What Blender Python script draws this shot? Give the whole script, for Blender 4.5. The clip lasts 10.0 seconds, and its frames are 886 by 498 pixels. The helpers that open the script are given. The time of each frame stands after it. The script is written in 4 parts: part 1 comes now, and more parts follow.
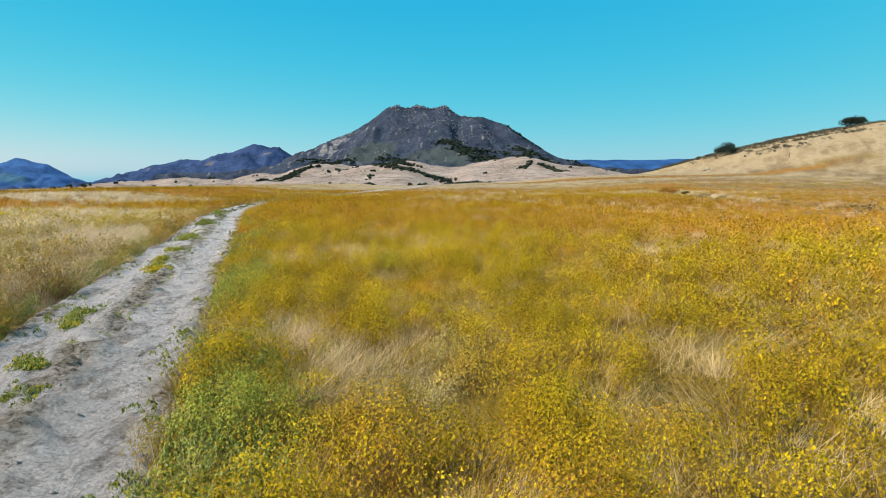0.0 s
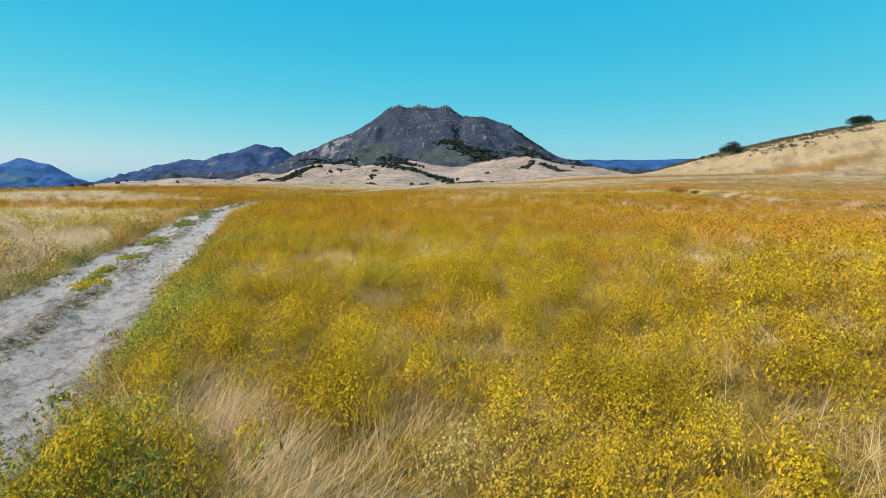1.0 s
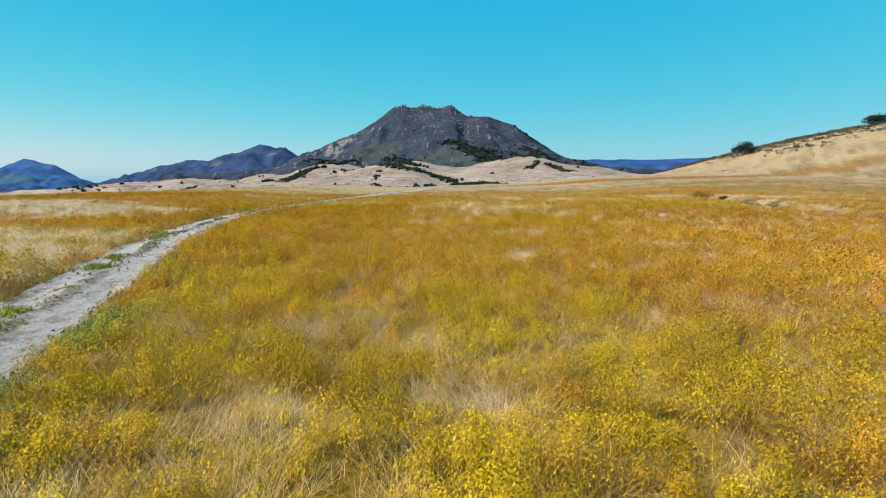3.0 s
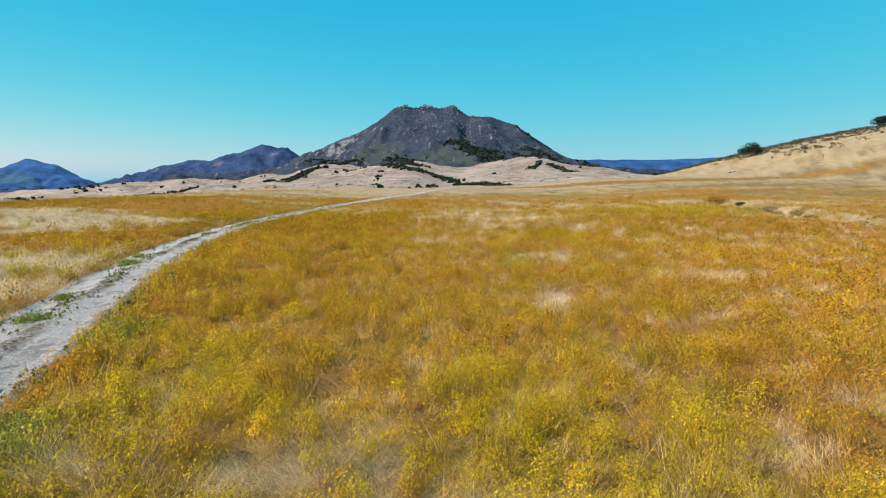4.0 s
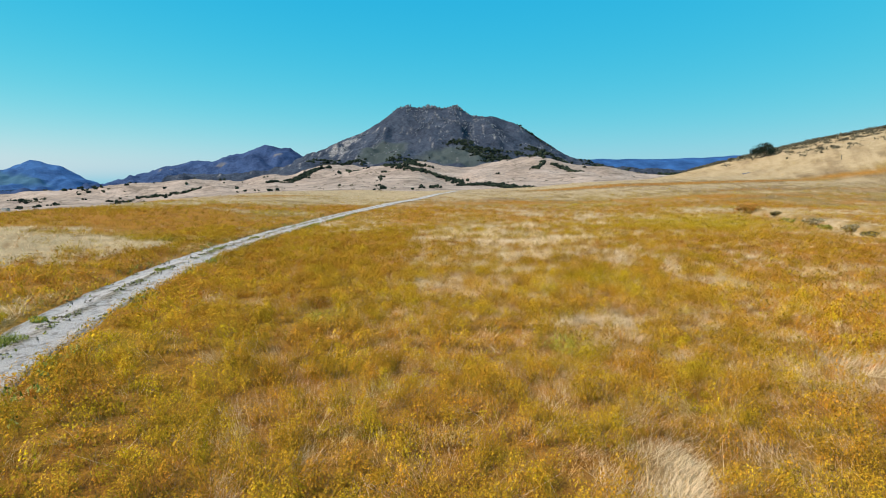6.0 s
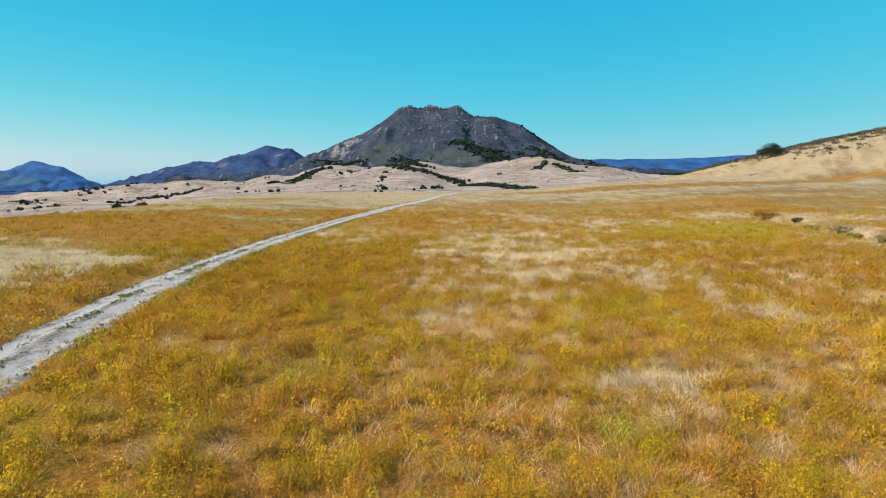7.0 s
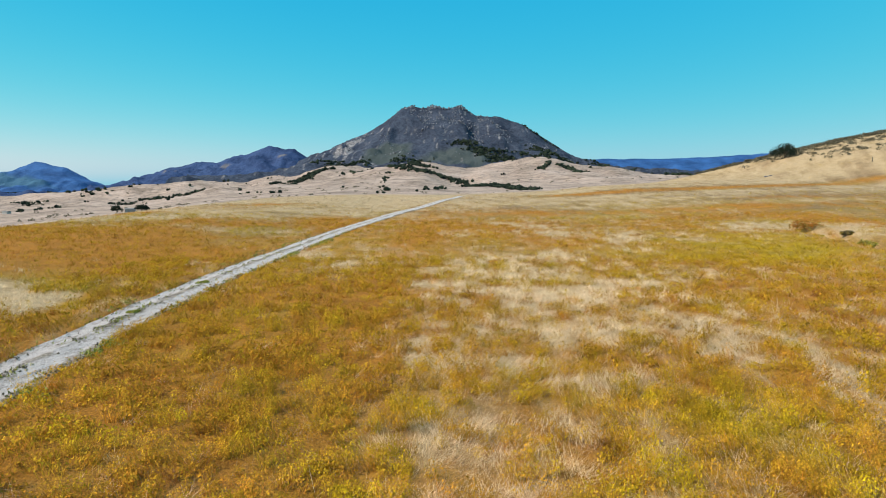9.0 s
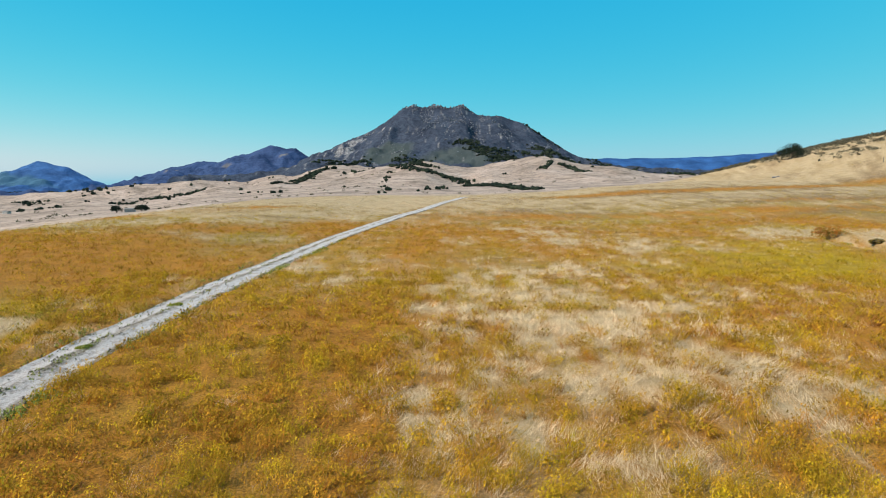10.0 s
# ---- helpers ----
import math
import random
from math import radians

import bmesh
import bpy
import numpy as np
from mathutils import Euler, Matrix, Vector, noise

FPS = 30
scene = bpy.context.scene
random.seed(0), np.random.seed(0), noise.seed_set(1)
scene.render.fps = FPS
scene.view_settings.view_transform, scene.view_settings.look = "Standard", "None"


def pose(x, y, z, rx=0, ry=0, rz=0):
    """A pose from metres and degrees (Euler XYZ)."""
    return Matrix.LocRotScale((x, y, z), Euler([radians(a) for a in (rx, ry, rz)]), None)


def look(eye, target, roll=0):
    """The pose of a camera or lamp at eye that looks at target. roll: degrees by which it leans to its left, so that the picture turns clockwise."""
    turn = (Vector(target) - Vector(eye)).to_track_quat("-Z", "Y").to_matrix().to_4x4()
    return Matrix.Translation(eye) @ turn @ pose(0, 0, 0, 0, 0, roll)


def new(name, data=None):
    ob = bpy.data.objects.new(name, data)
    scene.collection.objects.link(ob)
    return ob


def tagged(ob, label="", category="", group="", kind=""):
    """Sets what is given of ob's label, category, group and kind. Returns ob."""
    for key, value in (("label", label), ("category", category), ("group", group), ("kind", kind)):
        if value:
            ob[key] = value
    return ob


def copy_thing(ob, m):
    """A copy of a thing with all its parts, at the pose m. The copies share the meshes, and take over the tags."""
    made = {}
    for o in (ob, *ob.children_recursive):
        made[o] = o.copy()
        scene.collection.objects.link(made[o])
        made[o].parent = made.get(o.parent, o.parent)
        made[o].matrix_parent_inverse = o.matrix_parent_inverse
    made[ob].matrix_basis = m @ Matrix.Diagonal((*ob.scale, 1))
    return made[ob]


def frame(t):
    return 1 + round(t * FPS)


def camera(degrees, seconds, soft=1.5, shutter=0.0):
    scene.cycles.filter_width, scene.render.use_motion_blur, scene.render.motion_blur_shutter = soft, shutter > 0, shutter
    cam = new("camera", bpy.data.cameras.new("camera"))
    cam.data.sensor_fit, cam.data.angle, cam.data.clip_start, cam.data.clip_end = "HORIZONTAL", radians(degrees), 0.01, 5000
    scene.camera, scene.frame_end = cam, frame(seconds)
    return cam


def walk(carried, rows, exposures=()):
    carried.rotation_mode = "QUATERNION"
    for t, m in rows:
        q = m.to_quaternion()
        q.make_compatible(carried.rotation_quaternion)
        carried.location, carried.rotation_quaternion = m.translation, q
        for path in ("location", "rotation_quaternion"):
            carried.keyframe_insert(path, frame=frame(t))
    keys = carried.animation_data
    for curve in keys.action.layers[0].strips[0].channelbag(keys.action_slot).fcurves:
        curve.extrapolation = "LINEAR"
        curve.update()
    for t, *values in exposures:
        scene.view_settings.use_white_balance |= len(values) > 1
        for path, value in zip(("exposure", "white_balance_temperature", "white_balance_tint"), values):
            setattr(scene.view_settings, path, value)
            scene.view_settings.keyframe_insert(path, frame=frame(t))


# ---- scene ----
cam = camera(72.0, 10.0, soft=1.0)
PATH = [
    (0, (0.375, -1.319, 1.866), (0.376, 0.669, 1.647), 0.1),
    (0.5, (0.331, 0.1, 1.805), (0.329, 2.088, 1.587), 0.1),
    (1, (0.273, 1.58, 1.74), (0.268, 3.568, 1.521), 0.1),
    (1.5, (0.169, 3.275, 1.696), (0.16, 5.263, 1.477), 0.1),
    (2, (0.08, 5.111, 1.831), (0.068, 7.099, 1.612), 0.0),
    (2.5, (-0.05, 7.14, 2.133), (-0.065, 9.128, 1.913), 0.0),
    (3, (-0.176, 9.117, 2.474), (-0.195, 11.105, 2.255), 0.0),
    (4.5, (-0.827, 14.78, 3.551), (-0.855, 16.767, 3.332), -0.0),
    (5, (-0.895, 16.735, 3.82), (-0.927, 18.723, 3.6), -0.1),
    (5.5, (-1.006, 18.759, 4.101), (-1.04, 20.746, 3.881), -0.1),
    (7, (-1.422, 24.984, 4.974), (-1.463, 26.971, 4.755), -0.2),
    (7.5, (-1.535, 27.131, 5.227), (-1.579, 29.118, 5.007), -0.2),
    (8, (-1.583, 29.297, 5.456), (-1.629, 31.284, 5.237), -0.3),
    (8.5, (-1.656, 31.507, 5.741), (-1.705, 33.494, 5.522), -0.2),
    (9, (-1.702, 33.695, 5.978), (-1.753, 35.682, 5.759), -0.3),
    (9.5, (-1.776, 35.899, 6.27), (-1.829, 37.886, 6.049), -0.3),
    (10, (-1.854, 38.014, 6.559), (-1.91, 40.001, 6.338), -0.3),
]
walk(cam, [(t, look(eye, target, roll)) for t, eye, target, roll in PATH])

# ---- daylight: clear sky, sun high on the left and a little behind ----
SUN_FROM = Vector((-0.80, -0.28, 0.86)).normalized()
world = bpy.data.worlds.new("sky")
scene.world = world
world.use_nodes = True
wn, wl = world.node_tree.nodes, world.node_tree.links
sky = wn.new("ShaderNodeTexSky")
sky.sky_type, sky.sun_disc = "NISHITA", False
sky.sun_elevation = math.asin(SUN_FROM.z)
sky.sun_rotation = math.atan2(-SUN_FROM.x, SUN_FROM.y)
sky.altitude, sky.air_density, sky.dust_density, sky.ozone_density = 100, 1.0, 0.6, 1.0
split, join = wn.new("ShaderNodeSeparateColor"), wn.new("ShaderNodeCombineColor")
wl.new(sky.outputs["Color"], split.inputs["Color"])
for channel, power, gain in (("Red", 2.3, 0.056), ("Green", 0.50, 2.25), ("Blue", 0.12, 5.2)):
    p, m = wn.new("ShaderNodeMath"), wn.new("ShaderNodeMath")
    p.operation, m.operation = "POWER", "MULTIPLY"
    p.inputs[1].default_value, m.inputs[1].default_value = power, gain
    wl.new(split.outputs[channel], p.inputs[0])
    wl.new(p.outputs[0], m.inputs[0])
    wl.new(m.outputs[0], join.inputs[channel])
wl.new(join.outputs["Color"], wn["Background"].inputs["Color"])
wn["Background"].inputs["Strength"].default_value = 0.091
sun = new("sun", bpy.data.lights.new("sun", "SUN"))
sun.data.energy, sun.data.angle, sun.data.color = 5.0, radians(0.53), (1.0, 0.87, 0.71)
sun.matrix_world = look(SUN_FROM * 100, (0, 0, 0))
scene.view_settings.exposure = 0.4


# ---- materials ----
def rgb(r, g, b):
    return (r, g, b, 1.0)


class Nodes:
    """A small writer of node materials."""

    def __init__(self, name, rough=0.9, specular=0.2):
        self.mat = bpy.data.materials.new(name)
        self.mat.use_nodes = True
        self.tree = self.mat.node_tree
        self.bsdf = self.tree.nodes["Principled BSDF"]
        self.bsdf.inputs["Roughness"].default_value = rough
        self.bsdf.inputs["Specular IOR Level"].default_value = specular
        self.coord = self.node("ShaderNodeTexCoord").outputs["Object"]

    def node(self, kind, **inputs):
        n = self.tree.nodes.new(kind)
        for key, value in inputs.items():
            n.inputs[key].default_value = value
        return n

    def link(self, a, b):
        self.tree.links.new(a, b)

    def noise(self, scale, detail=4.0, rough=0.55, stretch=None):
        n = self.node("ShaderNodeTexNoise", Scale=scale, Detail=detail, Roughness=rough)
        if stretch:
            m = self.node("ShaderNodeMapping")
            m.inputs["Scale"].default_value = stretch
            self.link(self.coord, m.inputs["Vector"])
            self.link(m.outputs["Vector"], n.inputs["Vector"])
        else:
            self.link(self.coord, n.inputs["Vector"])
        return n.outputs["Fac"]

    def ramp(self, fac, *stops):
        n = self.node("ShaderNodeValToRGB")
        e = n.color_ramp.elements
        e[0].position, e[0].color = stops[0][0], stops[0][1]
        e[1].position, e[1].color = stops[-1][0], stops[-1][1]
        for p, c in stops[1:-1]:
            x = e.new(p)
            x.color = c
        self.link(fac, n.inputs["Fac"])
        return n.outputs["Color"]

    def mix(self, fac, a, b, blend="MIX"):
        n = self.node("ShaderNodeMix")
        n.data_type, n.blend_type = "RGBA", blend
        for value, key in ((fac, "Factor"), (a, "A"), (b, "B")):
            if isinstance(value, (int, float, tuple)):
                n.inputs[key].default_value = value
            else:
                self.link(value, n.inputs[key])
        return n.outputs["Result"]

    def bump(self, height, strength, distance):
        n = self.node("ShaderNodeBump", Strength=strength, Distance=distance)
        self.link(height, n.inputs["Height"])
        self.link(n.outputs["Normal"], self.bsdf.inputs["Normal"])

    def colour(self, c):
        self.link(c, self.bsdf.inputs["Base Color"])
        return self.mat


def plant_material(name, dark=None, middle=None, light=None, patch=0.35, through_light=0.25):
    """Leaf, stem or petal: tone by piece and by patch, and a little light through it. With no colours it takes each face's own tint."""
    n = Nodes(name, 0.85, 0.04)
    g = n.node("ShaderNodeNewGeometry")
    if dark is None:
        own = n.node("ShaderNodeAttribute")
        own.attribute_name = "tint"
        c = n.mix(1.0, own.outputs["Color"], n.ramp(g.outputs["Random Per Island"], (0.0, rgb(0.82, 0.80, 0.77)), (1.0, rgb(1.14, 1.16, 1.18))), "MULTIPLY")
    else:
        c = n.ramp(g.outputs["Random Per Island"], (0.0, dark), (0.5, middle), (1.0, light))
    p = n.ramp(n.noise(patch, 3), (0.3, rgb(0.72, 0.72, 0.72)), (0.7, rgb(1.2, 1.2, 1.2)))
    c = n.mix(0.8, c, p, "MULTIPLY")
    n.colour(c)
    soft, unit = n.node("ShaderNodeVectorMath"), n.node("ShaderNodeVectorMath")
    soft.operation, unit.operation = "MULTIPLY_ADD", "NORMALIZE"
    soft.inputs[1].default_value, soft.inputs[2].default_value = (0.9, 0.9, 0.9), (0.0, 0.0, 0.34)
    n.link(g.outputs["Normal"], soft.inputs[0])
    n.link(soft.outputs[0], unit.inputs[0])
    n.link(unit.outputs[0], n.bsdf.inputs["Normal"])
    t = n.node("ShaderNodeBsdfTranslucent")
    n.link(c, t.inputs["Color"])
    m = n.node("ShaderNodeMixShader", Fac=through_light)
    n.link(n.bsdf.outputs["BSDF"], m.inputs[1])
    n.link(t.outputs["BSDF"], m.inputs[2])
    n.link(m.outputs["Shader"], n.tree.nodes["Material Output"].inputs["Surface"])
    return n.mat


FIELD_PLANT = plant_material("field_plant", patch=0.9, through_light=0.17)
STEM = plant_material("olive_stem", rgb(0.10, 0.072, 0.015), rgb(0.26, 0.182, 0.032), rgb(0.47, 0.335, 0.075))
PETAL = plant_material("mustard_petal", rgb(0.41, 0.285, 0.012), rgb(0.56, 0.392, 0.018), rgb(0.66, 0.47, 0.04))
RUST = plant_material("rust_seed_head", rgb(0.34, 0.11, 0.02), rgb(0.45, 0.155, 0.03), rgb(0.54, 0.22, 0.05))
GREEN = plant_material("green_leaf", rgb(0.075, 0.095, 0.018), rgb(0.22, 0.25, 0.045), rgb(0.42, 0.42, 0.12))
OAK_LEAF = plant_material("oak_leaf", rgb(0.008, 0.013, 0.010), rgb(0.020, 0.028, 0.020), rgb(0.040, 0.052, 0.032), 0.2, 0.1)
BANK_STRAW = plant_material("bleached_straw", rgb(0.30, 0.24, 0.15), rgb(0.48, 0.40, 0.28), rgb(0.62, 0.53, 0.40), 0.4)
DARK_BRUSH = plant_material("dark_brush", rgb(0.035, 0.036, 0.014), rgb(0.085, 0.080, 0.036), rgb(0.16, 0.14, 0.07), 0.4, 0.1)
SCRUB_LEAF = plant_material("scrub_leaf", rgb(0.045, 0.042, 0.026), rgb(0.105, 0.094, 0.062), rgb(0.20, 0.17, 0.115), 0.2, 0.1)


def ground_material():
    """Soil with its low plant cover; what grows where stands in the mesh's cover weights."""
    n = Nodes("field_ground", 0.95, 0.1)
    cover = n.node("ShaderNodeAttribute")
    cover.attribute_name = "cover"
    part_of = n.node("ShaderNodeSeparateColor")
    n.link(cover.outputs["Color"], part_of.inputs["Color"])
    fine, wide = n.noise(11.0, 9, 0.82), n.noise(0.4, 9, 0.78)
    far = n.noise(0.02, 8, 0.65)
    soil = n.ramp(fine, (0.40, rgb(0.07, 0.045, 0.022)), (0.60, rgb(0.32, 0.21, 0.11)))
    # Yellow and rust: dark stops hold thatch brown and shade under the plants.
    yellow = n.ramp(fine, (0.36, rgb(0.10, 0.062, 0.008)), (0.64, rgb(0.50, 0.32, 0.025)))
    rust = n.ramp(fine, (0.36, rgb(0.12, 0.050, 0.010)), (0.64, rgb(0.50, 0.22, 0.030)))
    pale = n.ramp(fine, (0.36, rgb(0.23, 0.155, 0.07)), (0.62, rgb(0.51, 0.385, 0.235)))
    c = n.mix(part_of.outputs["Red"], soil, yellow)
    c = n.mix(part_of.outputs["Green"], c, rust)
    c = n.mix(part_of.outputs["Blue"], c, pale)
    slope_grass = n.ramp(n.noise(0.010, 9, 0.72), (0.36, rgb(0.20, 0.152, 0.120)), (0.5, rgb(0.335, 0.255, 0.206)), (0.64, rgb(0.42, 0.328, 0.275)))
    tufts = n.ramp(n.noise(0.055, 8, 0.85), (0.40, rgb(0.36, 0.36, 0.36)), (0.49, rgb(0.95, 0.95, 0.95)), (0.62, rgb(1.15, 1.14, 1.12)))
    slope_grass = n.mix(0.85, slope_grass, tufts, "MULTIPLY")
    c = n.mix(cover.outputs["Alpha"], c, slope_grass)
    c = n.mix(0.7, c, n.ramp(wide, (0.36, rgb(0.62, 0.60, 0.56)), (0.5, rgb(1.0, 1.0, 1.0)), (0.62, rgb(1.22, 1.22, 1.20))), "MULTIPLY")
    c = n.mix(0.2, c, n.ramp(far, (0.3, rgb(0.8, 0.78, 0.76)), (0.7, rgb(1.12, 1.12, 1.12))), "MULTIPLY")
    n.bump(fine, 0.8, 0.08)
    return n.colour(c)


def road_material():
    n = Nodes("dusty_track", 0.95, 0.05)
    lane = n.node("ShaderNodeAttribute")
    lane.attribute_name = "cover"
    part_of = n.node("ShaderNodeSeparateColor")
    n.link(lane.outputs["Color"], part_of.inputs["Color"])
    fine, clod, wide = n.noise(30.0, 7, 0.72), n.noise(9.0, 8, 0.8), n.noise(3.2, 8, 0.78, (1.0, 0.45, 1.0))
    c = n.ramp(fine, (0.34, rgb(0.30, 0.275, 0.262)), (0.5, rgb(0.485, 0.443, 0.425)), (0.64, rgb(0.63, 0.58, 0.56)))
    rough_soil = n.ramp(clod, (0.38, rgb(0.07, 0.058, 0.042)), (0.50, rgb(0.27, 0.225, 0.175)), (0.62, rgb(0.48, 0.42, 0.37)))
    c = n.mix(part_of.outputs["Red"], c, rough_soil)
    c = n.mix(0.8, c, n.ramp(clod, (0.36, rgb(0.45, 0.41, 0.37)), (0.45, rgb(1.0, 1.0, 1.0)), (0.75, rgb(1.08, 1.08, 1.08))), "MULTIPLY")
    c = n.mix(0.6, c, n.ramp(wide, (0.41, rgb(0.36, 0.32, 0.27)), (0.49, rgb(1.05, 1.05, 1.05))), "MULTIPLY")
    n.bump(clod, 1.0, 0.10)
    return n.colour(c)


def rock_material():
    n = Nodes("granite", 0.9, 0.2)
    g = n.node("ShaderNodeNewGeometry")
    c = n.ramp(g.outputs["Random Per Island"], (0.0, rgb(0.06, 0.065, 0.08)), (1.0, rgb(0.26, 0.26, 0.29)))
    c = n.mix(0.7, c, n.ramp(n.noise(0.25, 6, 0.7), (0.3, rgb(0.6, 0.6, 0.6)), (0.7, rgb(1.2, 1.2, 1.2))), "MULTIPLY")
    return n.colour(c)


def mountain_material(name, brush, brush_light, grass, wide=0.009):
    """Chaparral over rock with grassy slopes, haze blue in the given colours; the grass weight stands in the mesh."""
    n = Nodes(name, 0.95, 0.1)
    cover = n.node("ShaderNodeAttribute")
    cover.attribute_name = "cover"
    part_of = n.node("ShaderNodeSeparateColor")
    n.link(cover.outputs["Color"], part_of.inputs["Color"])
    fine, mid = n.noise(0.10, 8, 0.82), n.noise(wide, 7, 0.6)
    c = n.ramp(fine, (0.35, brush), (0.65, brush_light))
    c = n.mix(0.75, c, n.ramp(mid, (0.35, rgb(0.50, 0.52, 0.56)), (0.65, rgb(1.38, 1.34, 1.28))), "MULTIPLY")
    smooth = n.ramp(mid, (0.3, rgb(*(v * 0.85 for v in grass[:3]))), (0.7, grass))
    c = n.mix(part_of.outputs["Red"], c, smooth)
    stone = n.ramp(fine, (0.40, rgb(0.06, 0.06, 0.062)), (0.60, rgb(0.34, 0.32, 0.325)))
    c = n.mix(part_of.outputs["Green"], c, stone)
    n.bump(fine, 0.7, 7.0)
    return n.colour(c)


def plain_material(name, a, b, scale=4.0, rough=0.85):
    n = Nodes(name, rough, 0.2)
    return n.colour(n.ramp(n.noise(scale, 5, 0.65), (0.3, a), (0.7, b)))


GROUND, ROAD, ROCK = ground_material(), road_material(), rock_material()
# Blue of distance haze is put into these base colours, stronger farther off.
HAZE_CHAPARRAL = mountain_material("chaparral", rgb(0.012, 0.019, 0.034), rgb(0.070, 0.084, 0.120), rgb(0.060, 0.074, 0.074))
HAZE_FAR_BRUSH = mountain_material("far_brush_haze", rgb(0.016, 0.036, 0.10), rgb(0.056, 0.092, 0.195), rgb(0.15, 0.145, 0.16))
HAZE_BLUE_BRUSH = mountain_material("distant_brush_haze", rgb(0.020, 0.072, 0.20), rgb(0.050, 0.122, 0.29), rgb(0.052, 0.125, 0.20))
HAZE_RIDGE_BRUSH = mountain_material("distant_ridge_haze", rgb(0.022, 0.078, 0.22), rgb(0.032, 0.095, 0.25), rgb(0.05, 0.11, 0.24))
BARK = plain_material("oak_bark", rgb(0.06, 0.05, 0.04), rgb(0.15, 0.12, 0.10), 6)
POST_WOOD = plain_material("weathered_post", rgb(0.10, 0.08, 0.06), rgb(0.22, 0.19, 0.15), 12)
WALL_PAINT = plain_material("pale_wall", rgb(0.28, 0.27, 0.26), rgb(0.38, 0.37, 0.35), 0.5)
ROOF_METAL = plain_material("grey_roof", rgb(0.13, 0.125, 0.12), rgb(0.21, 0.20, 0.19), 0.4, 0.8)


# ---- numeric helpers ----
rng = np.random.default_rng(7)


def smooth(a, b, v):
    t = np.clip((np.asarray(v, float) - a) / (b - a), 0, 1)
    return t * t * (3 - 2 * t)


def lattice(i, j, seed):
    h = (i.astype(np.int64) * 374761393 + j.astype(np.int64) * 668265263 + seed * 974634777) & 0x7FFFFFFF
    h = ((h ^ (h >> 13)) * 1274126177) & 0x7FFFFFFF
    return ((h ^ (h >> 16)) & 0xFFFF) / 65535.0


def value_noise(x, y, seed=0):
    i, j = np.floor(x), np.floor(y)
    u, v = x - i, y - j
    u, v = u * u * (3 - 2 * u), v * v * (3 - 2 * v)
    a, b = lattice(i, j, seed), lattice(i + 1, j, seed)
    c, d = lattice(i, j + 1, seed), lattice(i + 1, j + 1, seed)
    return (a * (1 - u) + b * u) * (1 - v) + (c * (1 - u) + d * u) * v


def fbm(x, y, octaves=4, seed=0):
    """Fractal noise about 0, within about -1 to 1."""
    x, y = np.asarray(x, float), np.asarray(y, float)
    total, size = np.zeros(np.broadcast(x, y).shape), 1.0
    for k in range(octaves):
        total = total + size * (value_noise(x * 2**k + 17.3 * k, y * 2**k - 9.1 * k, seed + k) - 0.5)
        size *= 0.5
    return total


def blob(x, y, cx, cy, rx, ry):
    return np.exp(-((x - cx) / rx) ** 2 - ((y - cy) / ry) ** 2)


# ---- the track's line ----
ROAD_Y = np.array([-80, -30, -10, 2.3, 6.5, 13, 24.4, 33, 45, 58, 75, 90, 115, 154, 187, 230, 270])
ROAD_X = np.array([20, 6, 0.9, -2.9, -4.2, -6.15, -9.5, -12.4, -15.3, -17.0, -17.8, -17.7, -17.2, -14.1, -10.6, -5, 1])
_fine = np.arange(-80, 270, 0.5)
_line = np.interp(_fine, ROAD_Y, ROAD_X)
for _ in range(3):
    _line = np.convolve(np.pad(_line, 8, mode="reflect", reflect_type="odd"), np.ones(17) / 17, mode="valid")


def road_x(y):
    return np.interp(y, _fine, _line)


def road_off(x, y):
    """Metres to the right of the track's middle."""
    slope = (road_x(y + 0.5) - road_x(y - 0.5))
    return (x - road_x(y)) / np.sqrt(1 + slope * slope)


HALF_ROAD = 1.22

# ---- the lie of the land ----
FAR_D = np.array([400, 700, 1100, 1500, 1900, 2600])
FAR_B = np.array([-40, -28, -20, -16, -11, -4.5, 1, 7, 13, 19, 30])
FAR_Z = np.array([
    [-18, -32, -40, -44, -44, -42], [-10, -22, -28, -32, -34, -36], [-5, -12, -14, -14, -10, -2], [-3, -8, -6, 0, 16, 44],
    [-2, -6, 0, 18, 58, 84], [-1, -6, 0, 26, 64, 62], [-1, -8, -5, 13, 40, 62], [0, -8, -2, 28, 80, 70],
    [2, -5, 0, 25, 57, 50], [4, 0, 0, 10, 25, 20], [8, 2, 0, -5, -10, -20]], float)


